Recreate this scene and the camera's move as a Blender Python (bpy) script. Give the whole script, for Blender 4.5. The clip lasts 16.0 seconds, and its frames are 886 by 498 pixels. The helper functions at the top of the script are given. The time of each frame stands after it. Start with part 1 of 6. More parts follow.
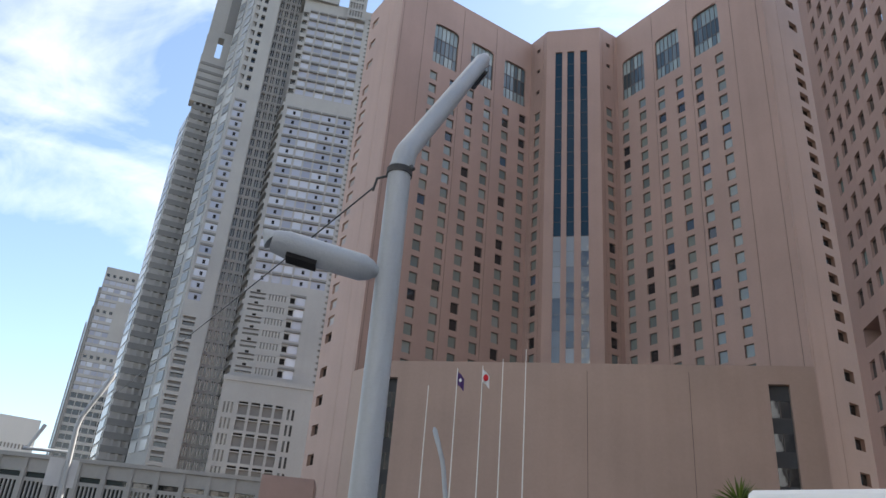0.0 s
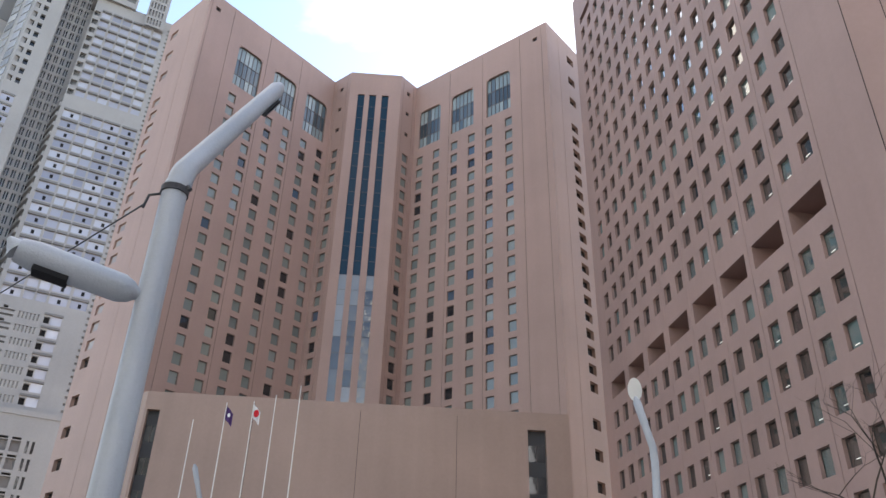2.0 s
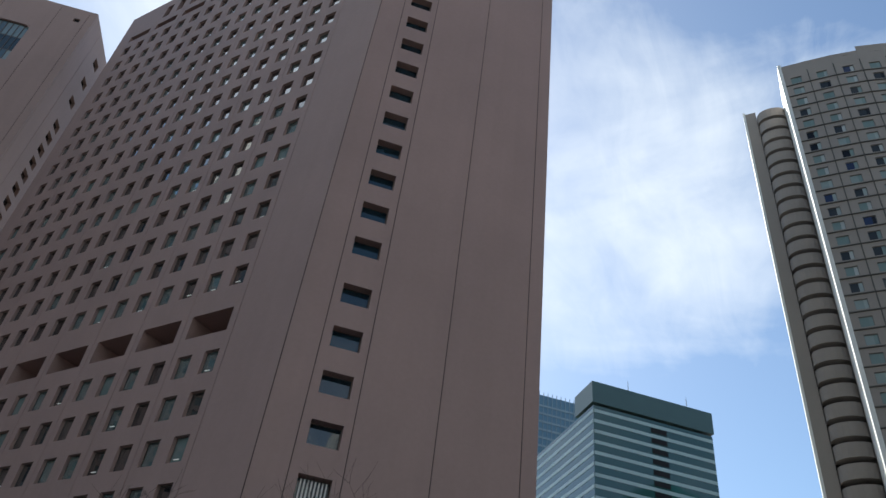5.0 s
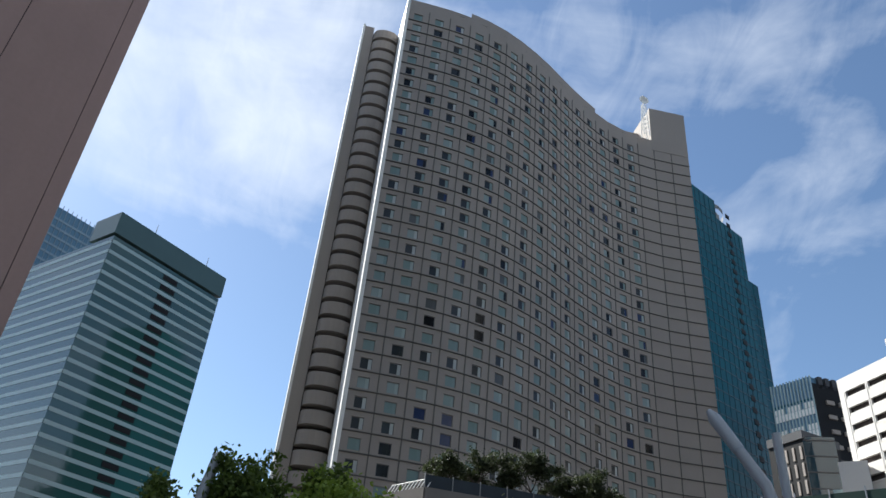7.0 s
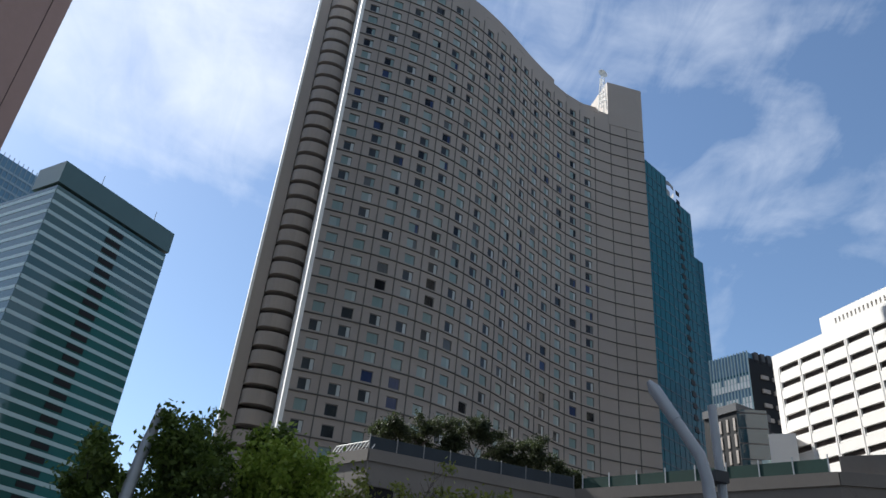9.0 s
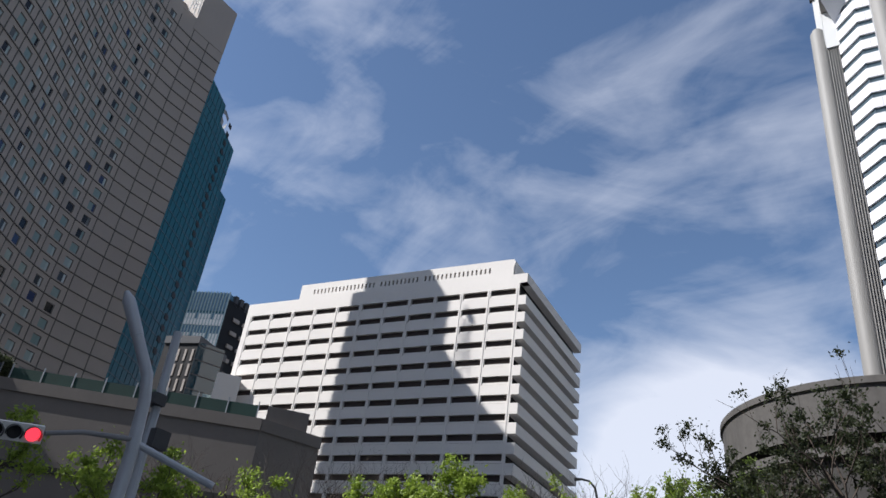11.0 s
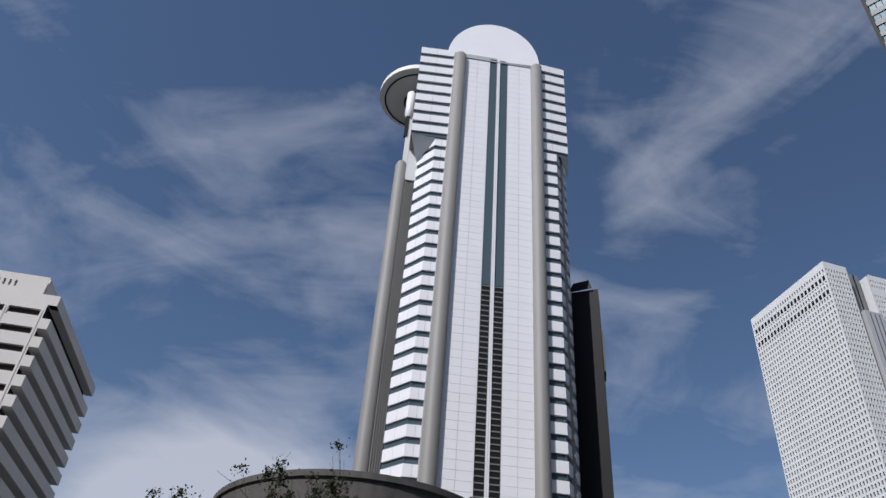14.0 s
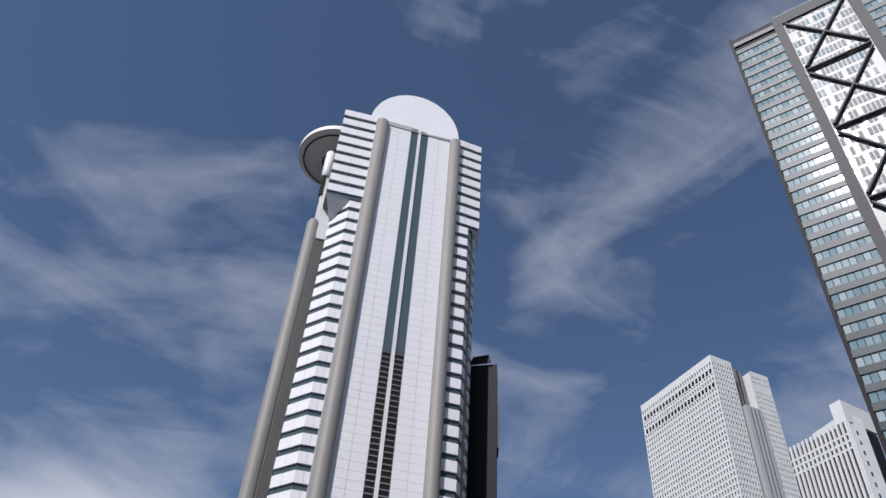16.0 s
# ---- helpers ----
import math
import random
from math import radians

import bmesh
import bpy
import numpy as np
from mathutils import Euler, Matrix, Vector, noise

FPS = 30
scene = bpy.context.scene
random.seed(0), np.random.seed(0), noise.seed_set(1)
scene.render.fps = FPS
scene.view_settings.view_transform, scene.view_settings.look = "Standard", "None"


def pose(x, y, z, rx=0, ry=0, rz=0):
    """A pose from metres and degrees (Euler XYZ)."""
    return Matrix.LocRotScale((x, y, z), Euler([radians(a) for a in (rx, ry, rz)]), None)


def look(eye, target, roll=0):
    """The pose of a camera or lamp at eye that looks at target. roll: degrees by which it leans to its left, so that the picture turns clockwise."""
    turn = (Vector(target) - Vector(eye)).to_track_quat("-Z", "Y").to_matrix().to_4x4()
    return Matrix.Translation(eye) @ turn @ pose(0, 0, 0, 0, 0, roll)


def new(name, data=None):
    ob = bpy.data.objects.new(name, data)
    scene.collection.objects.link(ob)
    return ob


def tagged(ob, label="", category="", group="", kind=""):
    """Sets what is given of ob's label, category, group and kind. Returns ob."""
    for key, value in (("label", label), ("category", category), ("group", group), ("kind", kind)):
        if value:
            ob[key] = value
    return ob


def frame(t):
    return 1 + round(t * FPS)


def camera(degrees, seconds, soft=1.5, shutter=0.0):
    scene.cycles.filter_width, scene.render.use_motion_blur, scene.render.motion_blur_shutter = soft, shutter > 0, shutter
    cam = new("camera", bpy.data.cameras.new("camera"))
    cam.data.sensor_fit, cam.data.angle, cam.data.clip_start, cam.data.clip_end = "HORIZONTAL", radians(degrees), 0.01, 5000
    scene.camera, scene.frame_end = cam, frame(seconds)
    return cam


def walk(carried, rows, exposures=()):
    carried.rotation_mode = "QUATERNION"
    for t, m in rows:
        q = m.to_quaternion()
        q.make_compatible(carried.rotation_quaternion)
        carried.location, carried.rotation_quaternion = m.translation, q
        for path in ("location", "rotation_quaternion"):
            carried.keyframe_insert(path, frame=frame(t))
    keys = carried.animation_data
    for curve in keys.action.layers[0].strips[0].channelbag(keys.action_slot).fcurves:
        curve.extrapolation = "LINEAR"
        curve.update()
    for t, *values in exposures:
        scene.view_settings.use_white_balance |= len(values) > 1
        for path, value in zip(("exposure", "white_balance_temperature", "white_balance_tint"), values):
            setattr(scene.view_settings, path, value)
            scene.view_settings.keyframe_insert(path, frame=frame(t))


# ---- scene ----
cam = camera(60.0, 16.0)
PATH = [
    (0.0, 0.000, 0, 1.6, 2.85, 26.11, -4.35),
    (0.5, 0.022, 0, 1.6, -3.80, 27.51, -3.34),
    (1.0, 0.043, 0, 1.6, -8.74, 28.82, -2.51),
    (1.5, 0.065, 0, 1.6, -12.19, 29.17, -1.82),
    (2.0, 0.087, 0, 1.6, -13.52, 29.73, -1.50),
    (2.5, 0.108, 0, 1.6, -15.29, 31.51, -1.52),
    (3.0, 0.130, 0, 1.6, -19.11, 35.47, -3.01),
    (3.5, 0.130, 0, 1.6, -24.88, 39.09, -4.38),
    (4.0, 0.130, 0, 1.6, -36.44, 40.00, -6.30),
    (4.5, 0.130, 0, 1.6, -49.99, 40.32, -6.97),
    (5.0, 0.130, 0, 1.6, -65.70, 39.56, -6.25),
    (5.2, 0.130, 0, 1.6, -71.31, 38.86, -6.58),
    (7.4, 0.130, 0, 1.6, -106.08, 32.59, -4.25),
    (7.5, 0.130, 0, 1.6, -105.89, 32.57, -4.08),
    (8.0, 0.130, 0, 1.6, -104.86, 32.12, -4.33),
    (8.2, 0.130, 0, 1.6, -105.34, 31.91, -4.70),
    (10.3, 0.130, 0, 1.6, -128.98, 29.12, -5.99),
    (10.5, 0.130, 0, 1.6, -135.29, 29.26, -6.60),
    (11.0, 0.130, 0, 1.6, -150.18, 30.04, -7.09),
    (11.5, 0.130, 0, 1.6, -161.68, 30.30, -6.92),
    (12.0, 0.130, 0, 1.6, -168.27, 29.96, -3.95),
    (12.5, 0.130, 0, 1.6, -172.62, 29.75, -3.35),
    (13.0, 0.130, 0, 1.6, -178.02, 32.77, -3.53),
    (13.5, 0.130, 0, 1.6, -182.89, 35.03, -3.72),
    (14.0, 0.130, 0, 1.6, -186.41, 38.25, -3.63),
    (14.5, 0.130, 0, 1.6, -189.39, 40.07, -3.68),
    (15.0, 0.130, 0, 1.6, -192.27, 41.35, -3.67),
    (15.5, 0.130, 0, 1.6, -194.38, 42.44, -3.68),
    (16.0, 0.130, 0, 1.6, -195.11, 43.70, -3.11),
]
walk(cam, [(t, pose(x, y, z, 90 + p, r, w)) for t, x, y, z, w, p, r in PATH],
     exposures=[(0.0, 1.72, 7100, 8), (0.5, 1.95, 7200, 9), (1.5, 2.22, 7250, 11), (2.5, 2.18, 7150, 9), (3.5, 1.7, 6850, 4), (4.5, 1.12, 6450, 2), (5.2, 0.72, 6300, 3),
                (7.5, 0.74, 6150, 6), (8.2, 0.74, 6150, 6), (10.4, 0.72, 6250, 10), (11.2, 0.25, 6050, 11), (11.6, 0.0, 6000, 11), (12.5, -0.14, 6000, 11), (14.0, -0.28, 6000, 12), (16.0, -0.22, 6050, 13)])

# ---- light ----
SUN_AZ, SUN_EL = 46.1, 44.8          # degrees clockwise from +y, and above the horizon
to_sun = Vector((math.sin(radians(SUN_AZ)) * math.cos(radians(SUN_EL)),
                 math.cos(radians(SUN_AZ)) * math.cos(radians(SUN_EL)), math.sin(radians(SUN_EL))))
sun = new("sun", bpy.data.lights.new("sun", "SUN"))
sun.data.energy, sun.data.angle, sun.data.color = 5.0, radians(0.53), (1.0, 0.95, 0.88)
sun.matrix_world = look(to_sun * 100, (0, 0, 0))

world = bpy.data.worlds.new("world")
scene.world = world
world.use_nodes = True
wn, wl = world.node_tree.nodes, world.node_tree.links
wn.clear()
w_out = wn.new("ShaderNodeOutputWorld")
w_bg = wn.new("ShaderNodeBackground")
w_bg.inputs["Strength"].default_value = 0.095
sky = wn.new("ShaderNodeTexSky")
sky.sky_type, sky.sun_disc = "NISHITA", False
sky.sun_elevation, sky.sun_rotation = radians(SUN_EL), radians(SUN_AZ)
sky.air_density, sky.dust_density, sky.ozone_density = 1.0, 0.55, 2.0
w_co = wn.new("ShaderNodeTexCoord")
w_map = wn.new("ShaderNodeMapping")
w_map.inputs["Rotation"].default_value = (0.5, 0.35, 0.6)
w_map.inputs["Scale"].default_value = (1.6, 1.0, 3.4)
wl.new(w_co.outputs["Generated"], w_map.inputs["Vector"])
w_n1 = wn.new("ShaderNodeTexNoise")
w_n1.inputs["Scale"].default_value, w_n1.inputs["Detail"].default_value = 2.2, 7.0
w_n1.inputs["Roughness"].default_value, w_n1.inputs["Distortion"].default_value = 0.52, 0.5
wl.new(w_map.outputs["Vector"], w_n1.inputs["Vector"])
w_ramp = wn.new("ShaderNodeValToRGB")
w_ramp.color_ramp.elements[0].position, w_ramp.color_ramp.elements[1].position = 0.49, 1.0
w_sep = wn.new("ShaderNodeSeparateXYZ")
wl.new(w_co.outputs["Generated"], w_sep.inputs["Vector"])
w_low = wn.new("ShaderNodeMapRange")
w_low.inputs["From Min"].default_value, w_low.inputs["From Max"].default_value = 0.22, 0.46
w_low.inputs["To Min"].default_value, w_low.inputs["To Max"].default_value = 0.10, 0.0
wl.new(w_sep.outputs["Z"], w_low.inputs["Value"])
w_add = wn.new("ShaderNodeMath")
w_add.operation = "ADD"
wl.new(w_n1.outputs["Fac"], w_add.inputs[0])
wl.new(w_low.outputs["Result"], w_add.inputs[1])
w_sum = w_add.outputs[0]
# cloud banks and clear stretches: azimuth counter-clockwise from +y, elevation, cosine of reach, weight
# bank at 48, 60 lies mostly out of view, added to brighten window reflections
for c_az, c_el, c_cos, c_w in ((-128, 46, 0.965, 0.05), (-77, 42, 0.965, 0.18), (-86, 20, 0.95, -0.20), (-170, 12, 0.968, 0.50), (-17, 62, 0.93, 0.26), (2, 47, 0.965, -0.12), (48, 60, 0.90, 0.34), (40, 18, 0.95, 0.06), (34, 11, 0.972, -0.42)):
    w_dot = wn.new("ShaderNodeVectorMath")
    w_dot.operation = "DOT_PRODUCT"
    w_dot.inputs[1].default_value = (-math.sin(radians(c_az)) * math.cos(radians(c_el)), math.cos(radians(c_az)) * math.cos(radians(c_el)), math.sin(radians(c_el)))
    wl.new(w_co.outputs["Generated"], w_dot.inputs[0])
    w_bank = wn.new("ShaderNodeMapRange")
    w_bank.interpolation_type = "SMOOTHSTEP"
    w_bank.inputs["From Min"].default_value, w_bank.inputs["From Max"].default_value = c_cos, 1.0 - 0.25 * (1.0 - c_cos)
    w_bank.inputs["To Min"].default_value, w_bank.inputs["To Max"].default_value = 0.0, c_w
    wl.new(w_dot.outputs["Value"], w_bank.inputs["Value"])
    w_more = wn.new("ShaderNodeMath")
    wl.new(w_sum, w_more.inputs[0])
    wl.new(w_bank.outputs["Result"], w_more.inputs[1])
    w_sum = w_more.outputs[0]
# fine drawn-out wisps
w_map2 = wn.new("ShaderNodeMapping")
w_map2.inputs["Rotation"].default_value = (0.2, 0.7, 1.1)
w_map2.inputs["Scale"].default_value = (1.3, 7.0, 5.0)
wl.new(w_co.outputs["Generated"], w_map2.inputs["Vector"])
w_n2 = wn.new("ShaderNodeTexNoise")
w_n2.inputs["Scale"].default_value, w_n2.inputs["Detail"].default_value = 2.4, 9.0
w_n2.inputs["Roughness"].default_value, w_n2.inputs["Distortion"].default_value = 0.6, 0.7
wl.new(w_map2.outputs["Vector"], w_n2.inputs["Vector"])
w_wisp = wn.new("ShaderNodeMath")
w_wisp.operation = "MULTIPLY_ADD"
w_wisp.inputs[1].default_value, w_wisp.inputs[2].default_value = 0.34, -0.16
wl.new(w_n2.outputs["Fac"], w_wisp.inputs[0])
w_all = wn.new("ShaderNodeMath")
wl.new(w_sum, w_all.inputs[0])
wl.new(w_wisp.outputs[0], w_all.inputs[1])
w_sum = w_all.outputs[0]
wl.new(w_sum, w_ramp.inputs["Fac"])
w_mix = wn.new("ShaderNodeMix")
w_mix.data_type = "RGBA"
w_mix.inputs["B"].default_value = (7.0, 7.1, 7.6, 1)
w_fac = wn.new("ShaderNodeMath")
w_fac.operation = "MULTIPLY"
w_fac.inputs[1].default_value = 0.85
wl.new(w_ramp.outputs["Color"], w_fac.inputs[0])
wl.new(w_fac.outputs[0], w_mix.inputs["Factor"])
wl.new(sky.outputs["Color"], w_mix.inputs["A"])
wl.new(w_mix.outputs["Result"], w_bg.inputs["Color"])
wl.new(w_bg.outputs["Background"], w_out.inputs["Surface"])


# ---- materials ----
def material(name, color, rough=0.7, metal=0.0, var=0.12, scale=0.4, fine=6.0, bump=0.15, streak=0.0, per_object=0.0, spec=0.5):
    """A painted, stone or metal surface: two scales of tone, fine relief, and rain streaks where streak is set."""
    m = bpy.data.materials.new(name)
    m.use_nodes = True
    n, l = m.node_tree.nodes, m.node_tree.links
    b = n["Principled BSDF"]
    b.inputs["Roughness"].default_value, b.inputs["Metallic"].default_value = rough, metal
    b.inputs["Specular IOR Level"].default_value = spec
    co = n.new("ShaderNodeTexCoord")
    big, small = n.new("ShaderNodeTexNoise"), n.new("ShaderNodeTexNoise")
    big.inputs["Scale"].default_value, big.inputs["Detail"].default_value = scale * 0.25, 4
    small.inputs["Scale"].default_value, small.inputs["Detail"].default_value = fine, 3
    l.new(co.outputs["Object"], big.inputs["Vector"])
    l.new(co.outputs["Object"], small.inputs["Vector"])
    add = n.new("ShaderNodeMath")
    add.operation = "MULTIPLY_ADD"
    add.inputs[1].default_value = 0.35
    l.new(small.outputs["Fac"], add.inputs[0])
    l.new(big.outputs["Fac"], add.inputs[2])
    value = add.outputs[0]
    if streak:
        mp = n.new("ShaderNodeMapping")
        mp.inputs["Scale"].default_value = (0.8, 0.8, 0.035)
        l.new(co.outputs["Object"], mp.inputs["Vector"])
        st = n.new("ShaderNodeTexNoise")
        st.inputs["Scale"].default_value, st.inputs["Detail"].default_value = 1.0, 4
        l.new(mp.outputs["Vector"], st.inputs["Vector"])
        a2 = n.new("ShaderNodeMath")
        a2.operation = "MULTIPLY_ADD"
        a2.inputs[1].default_value = streak
        l.new(st.outputs["Fac"], a2.inputs[0])
        l.new(value, a2.inputs[2])
        value = a2.outputs[0]
    if per_object:
        inf = n.new("ShaderNodeObjectInfo")
        a3 = n.new("ShaderNodeMath")
        a3.operation = "MULTIPLY_ADD"
        a3.inputs[1].default_value = per_object
        l.new(inf.outputs["Random"], a3.inputs[0])
        l.new(value, a3.inputs[2])
        value = a3.outputs[0]
    ramp = n.new("ShaderNodeMapRange")
    mid = 0.5 + 0.175 + 0.5 * streak + 0.5 * per_object
    ramp.inputs["From Min"].default_value, ramp.inputs["From Max"].default_value = mid - 0.5, mid + 0.5
    ramp.inputs["To Min"].default_value, ramp.inputs["To Max"].default_value = 1 - var * 1.6, 1 + var * 1.6
    l.new(value, ramp.inputs["Value"])
    mul = n.new("ShaderNodeVectorMath")
    mul.operation = "SCALE"
    mul.inputs[0].default_value = color
    l.new(ramp.outputs["Result"], mul.inputs["Scale"])
    l.new(mul.outputs["Vector"], b.inputs["Base Color"])
    if bump:
        bp = n.new("ShaderNodeBump")
        bp.inputs["Strength"].default_value, bp.inputs["Distance"].default_value = bump, 0.03
        l.new(small.outputs["Fac"], bp.inputs["Height"])
        l.new(bp.outputs["Normal"], b.inputs["Normal"])
    return m


def pane_material(name, tones, rough=0.04, spec=0.8, wave=0.02, per_island=False, ior=1.5):
    """Window glass over what stands behind it (dark room, drawn curtain, lit blind) or its painted reflections, one
    tone per window.
    """
    m = bpy.data.materials.new(name)
    m.use_nodes = True
    n, l = m.node_tree.nodes, m.node_tree.links
    b = n["Principled BSDF"]
    b.inputs["Roughness"].default_value, b.inputs["Specular IOR Level"].default_value = rough, spec
    b.inputs["IOR"].default_value = ior
    if per_island:
        src = n.new("ShaderNodeNewGeometry").outputs["Random Per Island"]
    else:
        src = n.new("ShaderNodeObjectInfo").outputs["Random"]
    ramp = n.new("ShaderNodeValToRGB")
    ramp.color_ramp.interpolation = "CONSTANT"
    e = ramp.color_ramp.elements
    e[0].position, e[0].color = 0.0, (*tones[0][1], 1)
    e[1].position, e[1].color = tones[1][0], (*tones[1][1], 1)
    for p, c in tones[2:]:
        x = e.new(p)
        x.color = (*c, 1)
    l.new(src, ramp.inputs["Fac"])
    l.new(ramp.outputs["Color"], b.inputs["Base Color"])
    co, ns, bp = n.new("ShaderNodeTexCoord"), n.new("ShaderNodeTexNoise"), n.new("ShaderNodeBump")
    ns.inputs["Scale"].default_value = 0.5
    bp.inputs["Strength"].default_value, bp.inputs["Distance"].default_value = 1.0, wave
    l.new(co.outputs["Object"], ns.inputs["Vector"])
    l.new(ns.outputs["Fac"], bp.inputs["Height"])
    l.new(bp.outputs["Normal"], b.inputs["Normal"])
    return m


M_PINK = material("pink_tile_wall", (0.40, 0.26, 0.215), 0.6, var=0.10, scale=0.35, fine=2.5, streak=0.4)
M_PINK_B = material("brown_pink_tile_wall", (0.36, 0.235, 0.205), 0.6, var=0.10, scale=0.35, fine=2.5, streak=0.4)
M_JOINT = material("dark_joint", (0.06, 0.045, 0.04), 0.9)
M_FRAME = material("window_frame_bronze", (0.10, 0.075, 0.065), 0.5)
M_HOTEL_PANE = pane_material("hotel_pane", [(0, (0.02, 0.02, 0.022)), (0.14, (0.20, 0.22, 0.20)), (0.55, (0.16, 0.18, 0.17)), (0.8, (0.27, 0.29, 0.27)), (0.95, (0.07, 0.11, 0.16))])
M_PANO_L = pane_material("panorama_pane", [(0, (0.22, 0.27, 0.27)), (0.5, (0.32, 0.37, 0.36)), (0.85, (0.10, 0.14, 0.16))], 0.04, 0.8)
M_PANO_D = pane_material("panorama_pane_dark", [(0, (0.04, 0.06, 0.07)), (0.5, (0.08, 0.11, 0.13)), (0.85, (0.14, 0.17, 0.18))], 0.04, 0.8)
M_BLIND = pane_material("pale_blind_pane", [(0, (0.42, 0.36, 0.33)), (0.5, (0.46, 0.40, 0.37)), (0.85, (0.36, 0.31, 0.29))], 0.15, 0.4)
M_BLUE = pane_material("blue_glass", [(0, (0.008, 0.03, 0.05)), (0.5, (0.010, 0.034, 0.055))], 0.08, 0.35)
# dark and pale tones imitate streaky reflections in the low panes
M_LOWGLASS = pane_material("silver_glass_reflection_tones", [(0, (0.05, 0.05, 0.052)), (0.3, (0.13, 0.125, 0.12)), (0.55, (0.24, 0.235, 0.225)), (0.85, (0.28, 0.27, 0.26))], 0.06, 0.5, 0.12, ior=1.8)
M_OFFICE_PANE = pane_material("office_pane", [(0, (0.015, 0.018, 0.018)), (0.3, (0.03, 0.034, 0.032)), (0.6, (0.10, 0.155, 0.15)), (0.85, (0.16, 0.23, 0.22))], 0.03, 0.5, 0.004, ior=3.4)
M_OFFICE_PANE_J = pane_material("office_pane_joined", [(0, (0.015, 0.018, 0.018)), (0.3, (0.03, 0.034, 0.032)), (0.6, (0.10, 0.155, 0.15)), (0.85, (0.10, 0.14, 0.14))], 0.03, 0.6, 0.004, True, 4.2)
M_CORNER_PANE = pane_material("corner_pane", [(0, (0.008, 0.028, 0.042)), (0.5, (0.012, 0.034, 0.05))], 0.04, 0.5, 0.01, ior=1.75)
M_STRIP_LIGHT = material("strip_light_tube", (0.8, 0.8, 0.8), 0.4)
M_STRIP_LIGHT.node_tree.nodes["Principled BSDF"].inputs["Emission Color"].default_value = (1.0, 0.97, 0.9, 1)
M_STRIP_LIGHT.node_tree.nodes["Principled BSDF"].inputs["Emission Strength"].default_value = 0.15
M_TAN = material("tan_tile_wall", (0.385, 0.262, 0.212), 0.6, var=0.11, scale=0.35, fine=2.5, streak=0.4)
M_GRAN = material("grey_granite", (0.315, 0.307, 0.30), 0.7, var=0.12, scale=0.3, fine=2.0, streak=0.2)
# dark stone, also the tone that stands for shade on the granite tower
M_GRAN_D = material("dark_and_shaded_granite", (0.17, 0.166, 0.165), 0.7, var=0.15, scale=0.3, fine=2.0)
M_GRAN_PANE = pane_material("granite_tower_pane", [(0, (0.28, 0.30, 0.38)), (0.3, (0.36, 0.38, 0.47)), (0.7, (0.46, 0.485, 0.57))], 0.08, 0.7, per_island=True)
M_FLANK = pane_material("grey_flank_pane", [(0, (0.20, 0.21, 0.22)), (0.4, (0.33, 0.34, 0.35)), (0.8, (0.48, 0.48, 0.48))], 0.25, 0.5, per_island=True)
M_DARK_PANE = pane_material("dark_pane", [(0, (0.015, 0.018, 0.02)), (0.5, (0.03, 0.035, 0.04))], 0.05, 0.8)
M_WAVE = material("grey_concrete_panel", (0.31, 0.268, 0.236), 0.75, var=0.07, scale=0.3, fine=2.0, streak=0.2)
M_WAVE_W = material("white_painted_edge", (0.80, 0.78, 0.74), 0.6, var=0.04)
WAVE_TONES = [(0, (0.008, 0.008, 0.009)), (0.07, (0.035, 0.04, 0.045)), (0.30, (0.19, 0.26, 0.25)), (0.66, (0.27, 0.33, 0.32)), (0.92, (0.10, 0.105, 0.105)), (0.97, (0.025, 0.04, 0.10))]
WAVE_CURTAIN = [(0, (0.012, 0.012, 0.014)), (0.07, (0.46, 0.48, 0.47)), (0.30, (0.21, 0.28, 0.27)), (0.66, (0.36, 0.41, 0.40)), (0.92, (0.11, 0.115, 0.115)), (0.97, (0.03, 0.045, 0.11))]
M_WAVE_PANE = pane_material("curved_hotel_pane", WAVE_TONES, 0.08, 0.28)
M_WAVE_CURT = pane_material("curved_hotel_curtain", WAVE_CURTAIN, 0.08, 0.28)
M_WAVE_PANE_J = pane_material("curved_hotel_pane_joined", WAVE_TONES, 0.08, 0.28, per_island=True)
M_WAVE_CURT_J = pane_material("curved_hotel_curtain_joined", WAVE_CURTAIN, 0.08, 0.28, per_island=True)
M_GREEN = pane_material("green_glass", [(0, (0.030, 0.072, 0.062)), (0.5, (0.038, 0.082, 0.07))], 0.05, 0.5, 0.01, ior=1.75)
M_GREEN_BAND = material("pale_spandrel", (0.33, 0.42, 0.42), 0.35, var=0.1)
M_GREEN_CAP = material("dark_green_metal", (0.055, 0.10, 0.10), 0.4, var=0.08)
M_TEAL = pane_material("teal_glass", [(0, (0.003, 0.075, 0.10)), (0.5, (0.004, 0.09, 0.118))], 0.2, 0.12, 0.01)
M_TEAL_LINE = material("teal_mullion", (0.02, 0.065, 0.09), 0.5)
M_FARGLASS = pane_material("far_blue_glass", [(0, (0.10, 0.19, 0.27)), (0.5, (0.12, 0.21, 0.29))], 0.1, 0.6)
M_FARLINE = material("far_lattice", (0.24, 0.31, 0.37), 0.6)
M_SLAB = material("white_concrete", (0.70, 0.665, 0.625), 0.75, var=0.05, scale=0.3, fine=2.0, streak=0.15)
M_WHITE = material("white_panel", (0.84, 0.83, 0.85), 0.35, var=0.05, per_object=0.12)
M_WHITE_J = material("white_panel_joint", (0.42, 0.42, 0.43), 0.5, var=0.04)
M_STEEL = material("grey_round_pier", (0.235, 0.225, 0.21), 0.6, var=0.06, streak=0.1)
